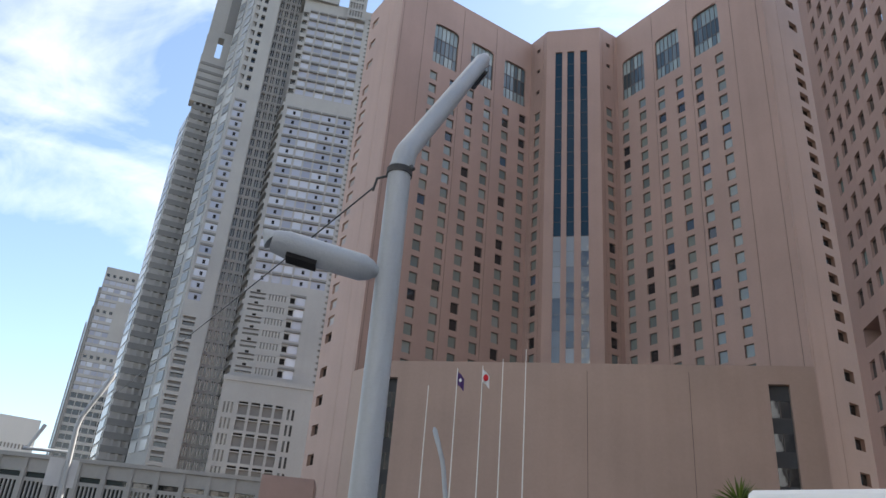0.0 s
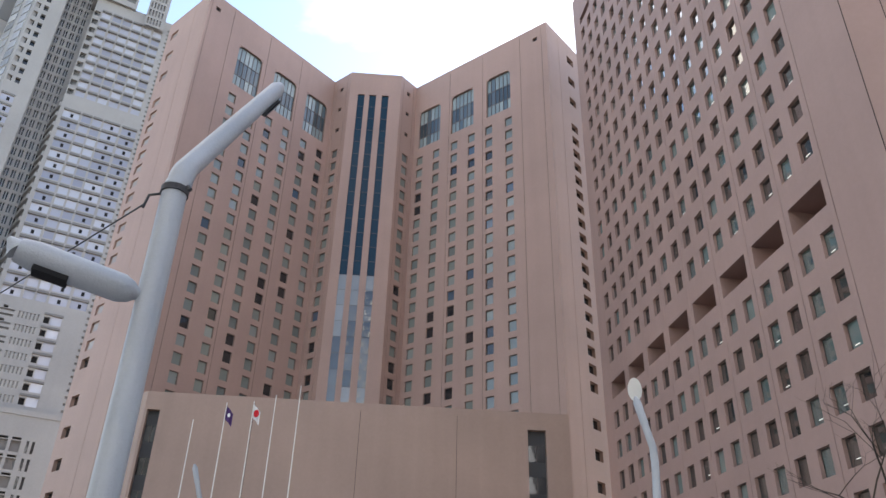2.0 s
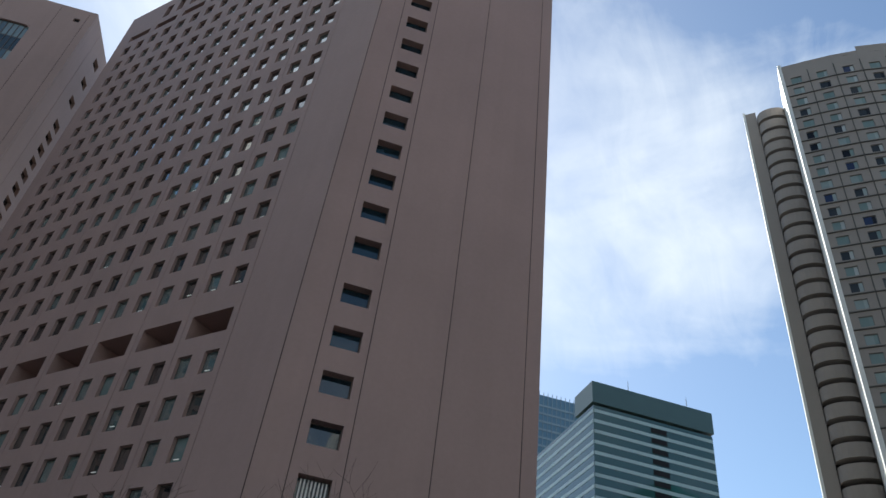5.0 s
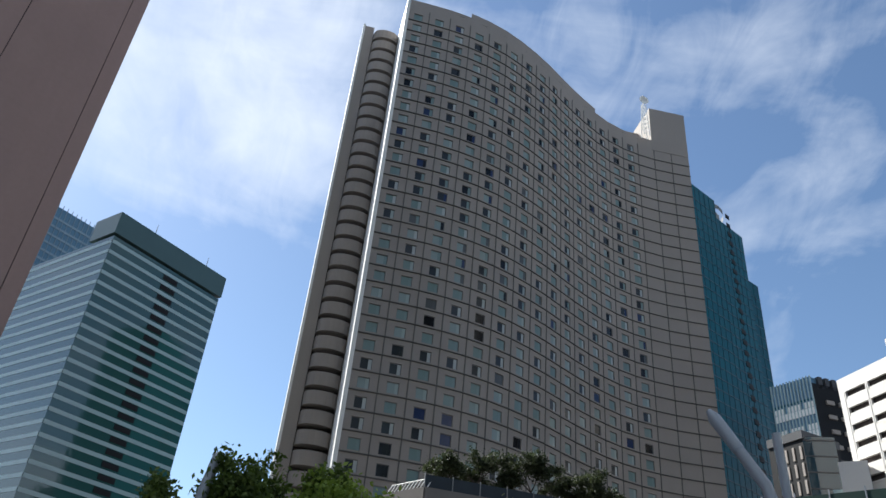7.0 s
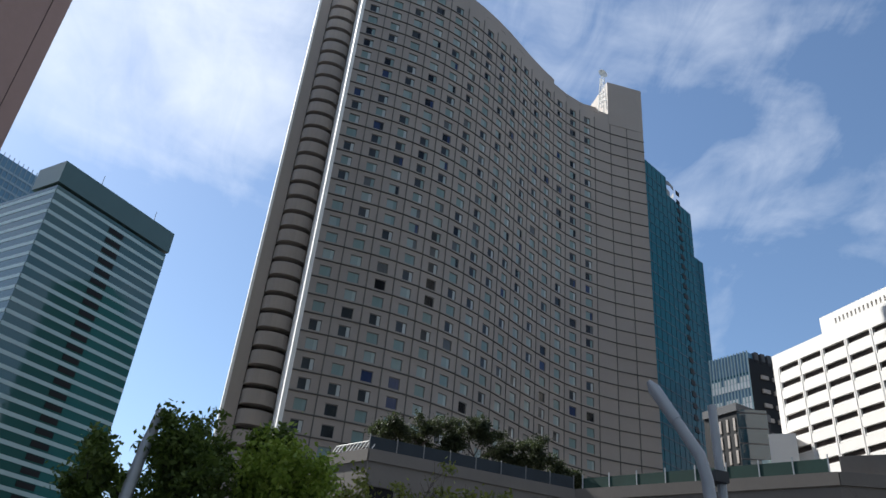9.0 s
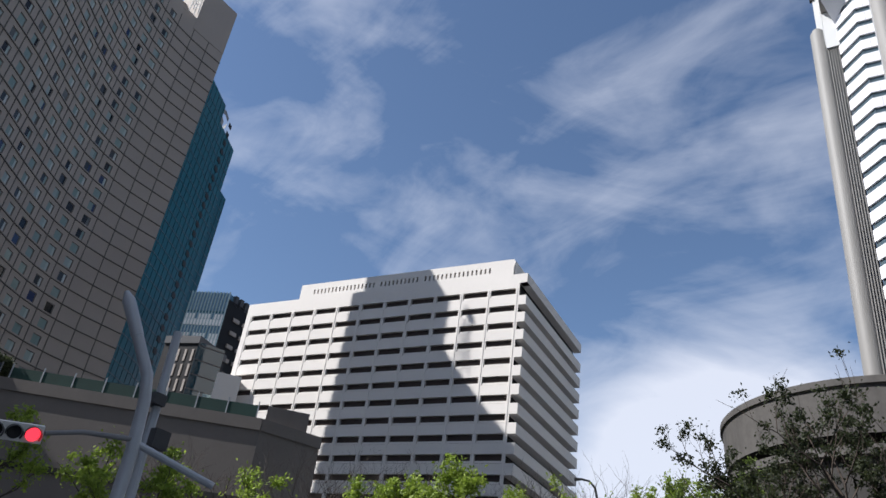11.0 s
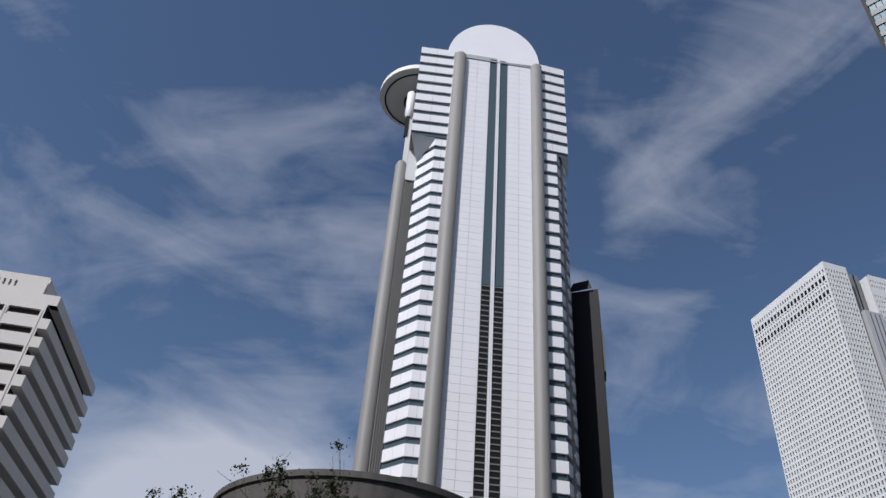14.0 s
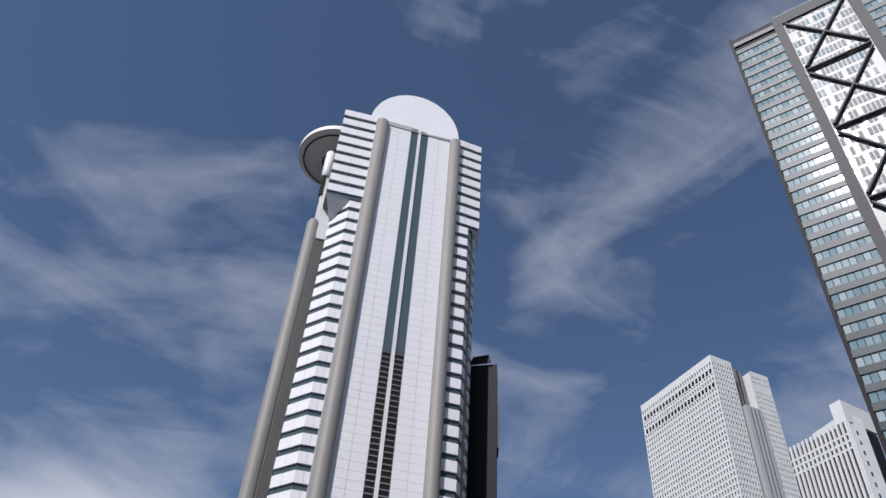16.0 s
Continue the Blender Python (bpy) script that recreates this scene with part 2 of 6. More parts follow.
M_STRIPE = pane_material("slate_glass", [(0, (0.07, 0.10, 0.118)), (0.5, (0.08, 0.112, 0.13))], 0.06, 0.4)
# also stands for shade below the drum rim and in the granite recess
M_BLACK = material("black_cladding_and_shade", (0.010, 0.009, 0.010), 0.6, var=0.15, spec=0.2)
M_GRID = material("white_tower_panel", (0.66, 0.66, 0.65), 0.6, var=0.05, streak=0.1)
M_BRACE_PANE = pane_material("silver_blue_pane", [(0, (0.17, 0.26, 0.30)), (0.35, (0.25, 0.34, 0.37)), (0.75, (0.36, 0.43, 0.46))], 0.07, 0.6, 0.01, per_island=True)
M_BRACE_BAND = pane_material("blue_grey_spandrel", [(0, (0.035, 0.05, 0.06)), (0.5, (0.06, 0.08, 0.09))], 0.4, 0.2, 0.0)
M_BRACE = material("dark_grey_steel", (0.06, 0.06, 0.064), 0.6, metal=0.0, var=0.12, spec=0.3)
M_BRACE_L = material("grey_steel_panel", (0.19, 0.19, 0.195), 0.6, metal=0.0, var=0.18)
M_BRACE_BAY = material("mid_grey_bay_panel", (0.11, 0.11, 0.115), 0.4, var=0.18, streak=0.4)
M_POLE = material("galvanised_pole", (0.42, 0.44, 0.47), 0.5, metal=0.2, var=0.1, scale=6, fine=40)
M_ASPHALT = material("asphalt", (0.05, 0.05, 0.052), 0.9, var=0.2, scale=1.5, fine=30)
M_PAVE = material("grey_paving", (0.28, 0.27, 0.26), 0.85, var=0.12, scale=2, fine=20)
M_GROUND = material("city_ground", (0.085, 0.083, 0.08), 0.9, var=0.2, scale=0.2, fine=2)
# the drum's shade is put into both colours; streaks and stains are its own
M_DRUM = material("weathered_shade_dark_concrete", (0.035, 0.032, 0.03), 0.8, var=0.18, scale=0.8, fine=3, streak=0.4)
M_DRUM_RIM = material("stained_shade_dulled_concrete", (0.085, 0.079, 0.074), 0.8, var=0.32, scale=1.6, fine=3, streak=0.9)
M_TERRACE = material("grey_terrace_wall", (0.175, 0.155, 0.14), 0.8, var=0.12, scale=0.6, fine=3, streak=0.3)
M_SIGN = material("pale_sign_plate", (0.55, 0.55, 0.56), 0.5, var=0.06, scale=3)
M_LINE = material("dark_ledge", (0.10, 0.092, 0.085), 0.8)
M_BARK = material("bark", (0.06, 0.045, 0.035), 0.9, var=0.25, scale=8, fine=40, bump=0.5)
M_FLAGW = material("white_cloth", (0.8, 0.8, 0.8), 0.9, var=0.03)
M_RED = material("red_cloth", (0.6, 0.02, 0.03), 0.9, var=0.05)
M_PURPLE = material("purple_cloth", (0.09, 0.04, 0.16), 0.9, var=0.1)
M_BLACKP = material("black_plastic", (0.02, 0.02, 0.02), 0.5)


# ---- builders ----
class Build:
    """Collects quads and boxes in world metres, then becomes one mesh object."""

    def __init__(self):
        self.v, self.f, self.m, self.mats = [], [], [], []

    def mat(self, material_):
        if material_ not in self.mats:
            self.mats.append(material_)
        return self.mats.index(material_)

    def face(self, pts, material_):
        k = len(self.v)
        self.v.extend(tuple(p) for p in pts)
        self.f.append(tuple(range(k, k + len(pts))))
        self.m.append(self.mat(material_))

    def prism(self, poly, z0, z1, material_, top=None):
        """A standing block over a counter-clockwise footprint."""
        n = len(poly)
        for i in range(n):
            a, b = poly[i], poly[(i + 1) % n]
            self.face([(*a, z0), (*b, z0), (*b, z1), (*a, z1)], material_)
        self.face([(*p, z1) for p in poly], top or material_)
        self.face([(*p, z0) for p in reversed(poly)], material_)

    def done(self, name, parent=None, label="", smooth=False):
        me = bpy.data.meshes.new(name)
        me.from_pydata(self.v, [], self.f)
        for x in self.mats:
            me.materials.append(x)
        me.polygons.foreach_set("material_index", self.m)
        if smooth:
            me.polygons.foreach_set("use_smooth", [True] * len(self.f))
        me.update()
        ob = new(name, me)
        under(ob, parent)
        return tagged(ob, label) if label else ob


def under(ob, parent):
    if parent is not None:
        ob.parent = parent
        ob.matrix_parent_inverse = parent.matrix_basis.inverted()
    return ob


def thing(name, at, label, category, group="", kind=""):
    e = new(name)
    e.matrix_basis = Matrix.Translation((at[0], at[1], at[2] if len(at) > 2 else 0))
    return tagged(e, label, category, group, kind)


class Side:
    """An upright wall plane from P to Q; out is its outward side: +1 to the right of P->Q, -1 to its left."""

    def __init__(self, P, Q, out):
        self.P, self.Q = Vector(P), Vector(Q)
        d = self.Q - self.P
        self.L = d.length
        self.u = d / self.L
        self.n = Vector((self.u.y, -self.u.x)) * out
        self.out = out

    def at(self, s, z, o=0.0):
        p = self.P + self.u * s + self.n * o
        return (p.x, p.y, z)

    def quad(self, b, s0, s1, z0, z1, o, material_):
        pts = [self.at(s0, z0, o), self.at(s1, z0, o), self.at(s1, z1, o), self.at(s0, z1, o)]
        b.face(pts if self.out > 0 else pts[::-1], material_)

    def box(self, b, s0, s1, z0, z1, o0, o1, material_):
        """A block on the wall from depth o0 (behind) to o1 (in front)."""
        c = [[(self.at(s, z, o)) for o in (o0, o1)] for s, z in ((s0, z0), (s1, z0), (s1, z1), (s0, z1))]
        fs = [[c[0][1], c[1][1], c[2][1], c[3][1]], [c[1][0], c[0][0], c[3][0], c[2][0]]]
        for i in range(4):
            j = (i + 1) % 4
            fs.append([c[i][0], c[j][0], c[j][1], c[i][1]])
        for q in fs:
            b.face(q if self.out > 0 else q[::-1], material_)

    def wall(self, b, z0, z1, holes, depth, material_, back=None, s0=0.0, s1=None, reveal=None):
        """The wall with rectangular openings (s0, s1, z0, z1[, depth]), their reveals, and a back where given."""
        s1 = self.L if s1 is None else s1
        us = sorted({round(x, 3) for h in holes for x in h[:2] if s0 < x < s1} | {s0, s1})
        bands = sorted({round(x, 3) for h in holes for x in h[2:4] if z0 < x < z1} | {z0, z1})
        for za, zb in zip(bands, bands[1:]):
            zm = (za + zb) / 2
            row = [h for h in holes if h[2] < zm < h[3]]
            cuts = sorted({s0, s1} | {round(x, 3) for h in row for x in h[:2] if s0 < x < s1})
            for ua, ub in zip(cuts, cuts[1:]):
                um = (ua + ub) / 2
                if not any(h[0] < um < h[1] for h in row):
                    self.quad(b, ua, ub, za, zb, 0, material_)
        for h in holes:
            a, c, e, g = h[:4]
            d = -(h[4] if len(h) > 4 else depth)
            rm = reveal or material_
            q = [[self.at(a, e), self.at(a, g), self.at(a, g, d), self.at(a, e, d)],
                 [self.at(c, g), self.at(c, e), self.at(c, e, d), self.at(c, g, d)],
                 [self.at(a, g), self.at(c, g), self.at(c, g, d), self.at(a, g, d)],
                 [self.at(c, e), self.at(a, e), self.at(a, e, d), self.at(c, e, d)]]
            for f in q:
                b.face(f if self.out > 0 else f[::-1], rm)
            if len(h) > 5 or back is not None:
                self.quad(b, a, c, e, g, d, h[5] if len(h) > 5 else back)

    def matrix(self, s, z, o=0.0):
        """The pose of a piece on the wall: its x along the wall to the right as seen from outside, y into the wall, z up."""
        x = Vector((*(self.u * self.out), 0))
        y = Vector((*(-self.n), 0))
        m = Matrix((x, y, (0, 0, 1))).transposed().to_4x4()
        m.translation = self.at(s, z, o)
        return m


def box_mesh(name, parts):
    """A mesh of boxes (x0, x1, y0, y1, z0, z1, material)."""
    b = Build()
    for x0, x1, y0, y1, z0, z1, mt in parts:
        b.prism([(x0, y0), (x1, y0), (x1, y1), (x0, y1)], z0, z1, mt)
    me = bpy.data.meshes.new(name)
    me.from_pydata(b.v, [], b.f)
    for x in b.mats:
        me.materials.append(x)
    me.polygons.foreach_set("material_index", b.m)
    return me


PANE_OF = {}


def window_mesh(name, w, h, pane, frame_=M_FRAME, bar=0.07, mullion=False, joined=False, curtain=None):
    """A framed pane, origin at the middle of its sill, set in an opening w by h."""
    x, t = w / 2, bar
    parts = [(-x, -x + t, -0.03, 0.05, 0, h, frame_), (x - t, x, -0.03, 0.05, 0, h, frame_),
             (-x + t, x - t, -0.03, 0.05, 0, t, frame_), (-x + t, x - t, -0.03, 0.05, h - t, h, frame_)]
    cut = x - t if curtain is None else x * 0.34
    glass = [(-x + t, cut, 0.0, 0.02, t, h - t, pane)]
    if curtain is not None:
        glass.append((cut + 0.004, x - t, 0.0, 0.02, t, h - t, curtain))
    if mullion:
        parts.append((-t / 2, t / 2, -0.02, 0.0, t, h - t, frame_))
    if joined:
        return box_mesh(name, parts + glass)
    me = box_mesh(name, parts)
    PANE_OF[me.name] = box_mesh("pane", glass)
    return me


def join_windows(name, w, h, pane, spots, parent, frame_=M_FRAME, bar=0.07, curtain=None):
    """The far rows of a facade's windows as one mesh."""
    v, f, mi = [], [], []
    me0 = window_mesh("far_window", w, h, pane, frame_, bar, joined=True, curtain=curtain)
    local = [Vector(p.co) for p in me0.vertices]
    polys = [(tuple(p.vertices), p.material_index) for p in me0.polygons]
    for m in spots:
        k = len(v)
        v.extend(tuple(m @ p) for p in local)
        for q, i in polys:
            f.append(tuple(k + a for a in q))
            mi.append(i)
    me = bpy.data.meshes.new(name)
    me.from_pydata(v, [], f)
    for x in me0.materials:
        me.materials.append(x)
    me.polygons.foreach_set("material_index", mi)
    ob = new(name, me)
    under(ob, parent)
    return tagged(ob, "upper rows of small windows", kind="stuff")


def place(name, me, m, parent, label=""):
    ob = new(name, me)
    ob.matrix_basis = m
    under(ob, parent)
    if me.name in PANE_OF:
        glass = new("pane", PANE_OF[me.name])
        glass.matrix_basis = m
        under(glass, ob)
    return tagged(ob, label) if label else ob


def tube(b, pts, radii, material_, sides=14, caps=True):
    """A round bar through the points."""
    pts = [Vector(p) for p in pts]
    rings, a = [], None
    for i, p in enumerate(pts):
        d = (pts[min(i + 1, len(pts) - 1)] - pts[max(i - 1, 0)]).normalized()
        if a is None:
            a = d.cross(Vector((0.3, 0.2, 1)) if abs(d.z) < 0.9 else Vector((1, 0, 0)))
        a = (a - d * a.dot(d)).normalized()
        c = d.cross(a)
        rings.append([p + (a * math.cos(k * math.tau / sides) + c * math.sin(k * math.tau / sides)) * radii[i] for k in range(sides)])
    base, m = len(b.v), b.mat(material_)
    for r in rings:
        b.v.extend(tuple(p) for p in r)
    for i in range(len(rings) - 1):
        for k in range(sides):
            j = (k + 1) % sides
            b.f.append((base + i * sides + k, base + i * sides + j, base + (i + 1) * sides + j, base + (i + 1) * sides + k))
            b.m.append(m)
    if caps:
        b.face(rings[0][::-1], material_)
        b.face(rings[-1], material_)



# ---- ground ----
g = Build()
g.face([(-2600, -2600, 0), (2600, -2600, 0), (2600, 2600, 0), (-2600, 2600, 0)], M_GROUND)
tagged(g.done("ground"), "wide grey city ground under the towers", "ground", kind="structure")
g = Build()
g.prism([(-120, 12), (26, 12), (26, 30), (-120, 30)], 0, 0.012, M_ASPHALT)
g.prism([(26, -160), (40, -160), (40, 30), (26, 30)], 0, 0.012, M_ASPHALT)
tagged(g.done("road"), "dark asphalt street crossing between the blocks", "road", kind="structure")
g = Build()
g.prism([(-30, -12), (18, -12), (18, 11.5), (-30, 11.5)], 0, 0.15, M_PAVE)
tagged(g.done("pavement"), "grey paved footway raised above the street", "pavement", kind="structure")


# ---- brown hotel with two wings ----
def brown_hotel():
    L, inL, cL, cR, inR, R, Rb = (-21.3, 110.2), (4.1, 129.3), (7.2, 125.3), (17.7, 123.6), (21.6, 126.5), (42.0, 101.2), (53.3, 109.5)
    Lb = (-29.7, 121.4)
    H = 115.0
    h = thing("hotel_building", (10, 125), "tall pinkish brown tiled hotel with two angled wings", "building")
    win = window_mesh("hotel_window", 1.6, 1.95, M_HOTEL_PANE)
    big_w, big_h = 5.6, 9.6
    bx = big_w / 2
    panes = {}
    for row, (z0, z1, mt) in enumerate(((0.0, 2.75, M_PANO_L), (2.75, 6.2, M_PANO_D), (6.2, big_h, M_PANO_L))):
        panes[row] = (z0, box_mesh("pane", [(-big_w / 12 + 0.06, big_w / 12 - 0.06, 0, 0.05, 0.07, z1 - z0 - 0.07, mt)]))
    post = box_mesh("mullion", [(-0.06, 0.06, -0.08, 0.06, 0, big_h, M_FRAME)])
    beam = box_mesh("transom", [(-bx, bx, -0.06, 0.05, -0.07, 0.07, M_FRAME)])
    side_win = window_mesh("stair_window", 2.3, 1.7, M_DARK_PANE)
    side_pale = window_mesh("stair_window", 2.3, 1.7, M_BLIND, M_PINK)
    rows = [95.55 - 1.95 - 3.0 * k for k in range(20)]

    vent = window_mesh("vent", 1.0, 0.9, M_BLACK)

    def side(P, Q, cols, bigs, seams, name, label="", vents=()):
        s = Side(P, Q, 1)
        b = Build()
        holes = [(c - 0.8, c + 0.8, z, z + 1.95, 0.38) for c in cols for z in rows]
        holes += [(a - bx, a + bx, 97.8, 97.8 + big_h, 0.5) for a in bigs]
        holes += [(x - 0.5, x + 0.5, z, z + 0.9, 0.4) for x, z in vents]
        tops = [(x - 0.04, x + 0.04, 1.0, H - 0.8, 0.06, M_JOINT) for x in seams]
        s.wall(b, 0, H, holes + tops, 0.38, M_PINK)
        # rounded heads of the panorama windows
        for a in bigs:
            for d in (-1, 1):
                pts = [s.at(a + d * bx, 97.8 + big_h, -0.05)]
                for k in range(7):
                    t = k / 6 * math.pi / 2
                    pts.append(s.at(a + d * (bx - 1.5 + 1.5 * math.sin(t)), 97.8 + big_h - 1.0 + 1.0 * math.cos(t), -0.05))
                b.face(pts if d < 0 else pts[::-1], M_PINK)
        b.done(name, h, label)
        for c in cols:
            for z in rows:
                place("window", win, s.matrix(c, z, -0.3), h)
        for x, z in vents:
            place("vent", vent, s.matrix(x, z, -0.3), h)
        for a in bigs:
            fr = place("panorama_window", beam, s.matrix(a, 97.87, -0.42), h, "tall panorama window with slim mullions")
            for z in (2.75, 6.2, big_h - 0.07):
                place("transom", beam, s.matrix(a, 97.8 + z, -0.42), fr)
            for k in range(7):
                place("mullion", post, s.matrix(a - bx + k * big_w / 6, 97.8, -0.42), fr)
                for z0, me in panes.values():
                    if k < 6:
                        place("pane", me, s.matrix(a - bx + (k + 0.5) * big_w / 6, 97.8 + z0, -0.42), fr)
        return s

    lw, rw = Side(L, inL, 1).L, Side(inR, R, 1).L
    rc = [24.2 - 0.8, 19.7 - 0.8, 15.6 - 0.8, 11.4 - 0.8, 6.9 - 0.8, 2.6 - 0.8]
    rb = [4.1, 12.5, 21.2]
    rs = [9.2, 17.5, 26.4, 31.3]
    side(inR, R, rc, rb, rs, "wing_wall", vents=[(29.9, 111.4)])
    side(L, inL, [lw - c for c in rc], [lw - a for a in rb], [lw - x for x in rs], "wing_wall", vents=[(lw - 29.9, 111.4)])
    side(inL, cL, [2.4], [], [0.9, 4.0], "link_wall", vents=[(2.4, 111.0), (2.4, 105.6), (2.4, 100.2)])
    side(cR, inR, [2.4], [], [0.8, 3.9], "link_wall", vents=[(2.4, 111.0), (2.4, 105.6), (2.4, 100.2)])
    # middle shaft with three glass stripes
    s = Side(cL, cR, 1)
    b = Build()
    xs = [(1.75, 3.15), (4.15, 5.55), (6.75, 8.15)]
    s.wall(b, 0, H, [(x0, x1, 36.0, 109.2, 0.35) for x0, x1 in xs], 0.35, M_PINK)
    b.done("shaft_wall", h)
    for x0, x1 in xs:
        w = x1 - x0
        for k in range(24):
            z0 = 36.0 + k * 3.05
            low = z0 < 65
            me = box_mesh("glass", [(-w / 2, w / 2, 0, 0.05, 0, 2.98, M_LOWGLASS if low else M_BLUE), (-w / 2, w / 2, -0.03, 0.05, 2.98, 3.05, M_FRAME)])
            place("stripe_pane", me, s.matrix((x0 + x1) / 2, z0, -0.28 if not low else -0.12), h)
    # end walls with one column of stair windows
    for P, Q, c in ((R, Rb, 8.4), (Lb, L, 2.6)):
        s = Side(P, Q, 1)
        zs = [111.6 - 1.7, 106.2 - 1.7, 101.0 - 1.7] + [94.6 - 1.7 - 3.0 * k for k in range(18)] + [36.0, 31.3, 26.6, 22.0, 17.5]
        b = Build()
        s.wall(b, 0, H, [(c - 1.15, c + 1.15, z, z + 1.7, 0.7) for z in zs] + [(x - 0.04, x + 0.04, 1, H - 1, 0.06, M_JOINT) for x in ((0.5, 4.2, 12.4) if c > 5 else (9.0, 13.4))], 0.7, M_PINK)
        b.done("end_wall", h)
        for z in zs:
            pale = c < 5 and z > 42
            place("stair_window", side_pale if pale else side_win, s.matrix(c, z, -0.3 if pale else -0.6), h)
    # back and roof
    back = [Rb, (30.0, 147.0), (-6.0, 149.0), Lb]
    b = Build()
    for p, q in zip(back, back[1:]):
        Side(p, q, 1).quad(b, 0, Side(p, q, 1).L, 0, H, 0, M_PINK)
    b.done("back_wall", h)
    b = Build()
    b.face([(*p, H - 0.6) for p in (L, inL, cL, cR, inR, R, Rb, back[1], back[2], Lb)], M_TERRACE)
    b.done("roof", h)
    # low entrance block in front
    p = thing("entrance_block", (12, 104), "low pinkish brown windowless podium block before the hotel", "building")
    PR, PL = (40.0, 96.0), (-15.8, 103.8)
    s = Side(PL, PR, 1)
    b = Build()
    strips = [(s.L - 5.75, s.L - 3.25, 3.0, 32.1, 0.9), (0.35, 2.0, 3.0, 32.1, 0.9)]
    s.wall(b, 0, 34.5, strips + [(x - 0.03, x + 0.03, 1, 33.5, 0.05, M_JOINT) for x in (14.0, 28.0, 41.0)], 0.9, M_TAN)
    b.done("front_wall", p)
    b = Build()
    e = Side(PR, (42.0, 101.0), 1)
    e.quad(b, 0, e.L, 0, 34.5, 0, M_TAN)
    e = Side((-21.5, 110.0), PL, 1)
    e.quad(b, 0, e.L, 0, 34.5, 0, M_TAN)
    b.face([(*q, 34.3) for q in (PL, PR, (42.0, 101.0), (21.6, 126.0), (4.0, 129.0), (-21.0, 110.0))], M_TERRACE)
    b.done("block_roof", p)
    for a, c, *_ in strips:
        w = c - a
        for k in range(7):
            z = 3.0 + k * 4.16
            me = box_mesh("strip", [(-w / 2, w / 2, 0, 0.05, 0, 2.2, M_DARK_PANE), (-w / 2, w / 2, -0.05, 0.05, 2.2, 4.16, M_BRACE), (-0.04, 0.04, -0.06, 0.0, 0, 2.2, M_FRAME)])
            place("strip_window", me, s.matrix((a + c) / 2, z, -0.8), p)


brown_hotel()


# ---- brown office block ----
def brown_office():
    P, u = Vector((44.1, 93.05)), Vector((-0.0767, -0.997))
    C2, E = (39.6, 35.1), (53.95, 19.3)
    H = 112.0
    o = thing("office_building", (60, 60), "tall pinkish brown tiled office block with deep square windows", "building")
    s = Side(P, C2, 1)
    win = window_mesh("office_window", 1.65, 2.2, M_OFFICE_PANE)
    right = [51.1 - 3.09 * j for j in range(16)]
    zs = [40.1 + 3.96 * k for k in range(16)]
    low = [31.1 - 3.84 * k for k in range(8)]
    cells = [(r - 1.65, r, z, z + 2.2, 0.45) for r in right for z in zs + low]
    rec = [(51.1 - 6.18 * j - 4.8, 51.1 - 6.18 * j, 35.1, 37.5, 3.0, M_PINK_B) for j in range(8)]
    slot = [(51.0 - 6.18 * j - 4.8, 51.0 - 6.18 * j, 103.4, 104.9, 1.5, M_JOINT) for j in range(8)]
    tall = [(r - 1.5, r, 106.6, 109.8, 1.2, M_JOINT) for r in right[:14]]
    seams = [(51.82 - 6.18 * j, 51.88 - 6.18 * j, 1, H - 0.6, 0.06, M_JOINT) for j in range(8)]
    b = Build()
    s.wall(b, 0, H, cells + rec + slot + tall + [q for q in seams], 0.75, M_PINK_B)
    b.done("front_wall", o)
    far = []
    for r in right:
        for z in zs + low:
            if z < 66:
                place("window", win, s.matrix(r - 0.825, z, -0.36), o)
            else:
                far.append(s.matrix(r - 0.825, z, -0.36))
    join_windows("upper_glazing", 1.65, 2.2, M_OFFICE_PANE_J, far, o)
    rnd = random.Random(31)
    strip = box_mesh("strip_light", [(-0.26, 0.26, -0.03, 0.03, 0, 0.05, M_STRIP_LIGHT)])
    for r in right[:9]:
        for z in low + zs[:6]:
            if rnd.random() < 0.25:
                place("strip_light", strip, s.matrix(r - 0.825 + rnd.uniform(-0.25, 0.3), z + rnd.uniform(0.3, 0.6), -0.34), o, "lit white strip light")
    # rail bars in the open loggias
    for a, c, z0, z1, *_ in rec:
        place("loggia_pane", box_mesh("loggia", [(-2.2, 2.2, 0, 0.05, 0, 2.2, M_DARK_PANE), (-2.2, -1.0, -0.06, 0, 0, 2.2, M_PINK_B)]), s.matrix((a + c) / 2, z0, -2.9), o)
    # angled corner face with one column of windows
    s = Side(C2, E, 1)
    zs = [7.9, 12.2, 16.4, 20.6, 24.8, 28.95, 33.1, 37.4] + [42.6 + 4.22 * k for k in range(16)]
    b = Build()
    s.wall(b, 0, H, [(3.45, 5.9, z, z + 1.95, 0.9) for z in zs] + [(x - 0.035, x + 0.035, 0.5, H, 0.06, M_JOINT) for x in (0.04, 2.7, 6.6, 13.0, 20.0)], 0.9, M_PINK_B)
    b.done("corner_wall", o)
    me = window_mesh("corner_window", 2.45, 1.95, M_CORNER_PANE, bar=0.08)
    for z in zs:
        place("window", me, s.matrix(4.675, z, -0.8), o)
    grille = box_mesh("grille_bar", [(-0.06, 0.06, -0.02, 0.05, 0.1, 1.75, M_WAVE_W)])
    for k in range(8):
        place("grille_bar", grille, s.matrix(3.75 + k * 0.265, 20.6, -0.45), o, "white upright grille bar")
    poly = [C2, E, (84.0, 34.0), (86.0, 90.0), tuple(P)]
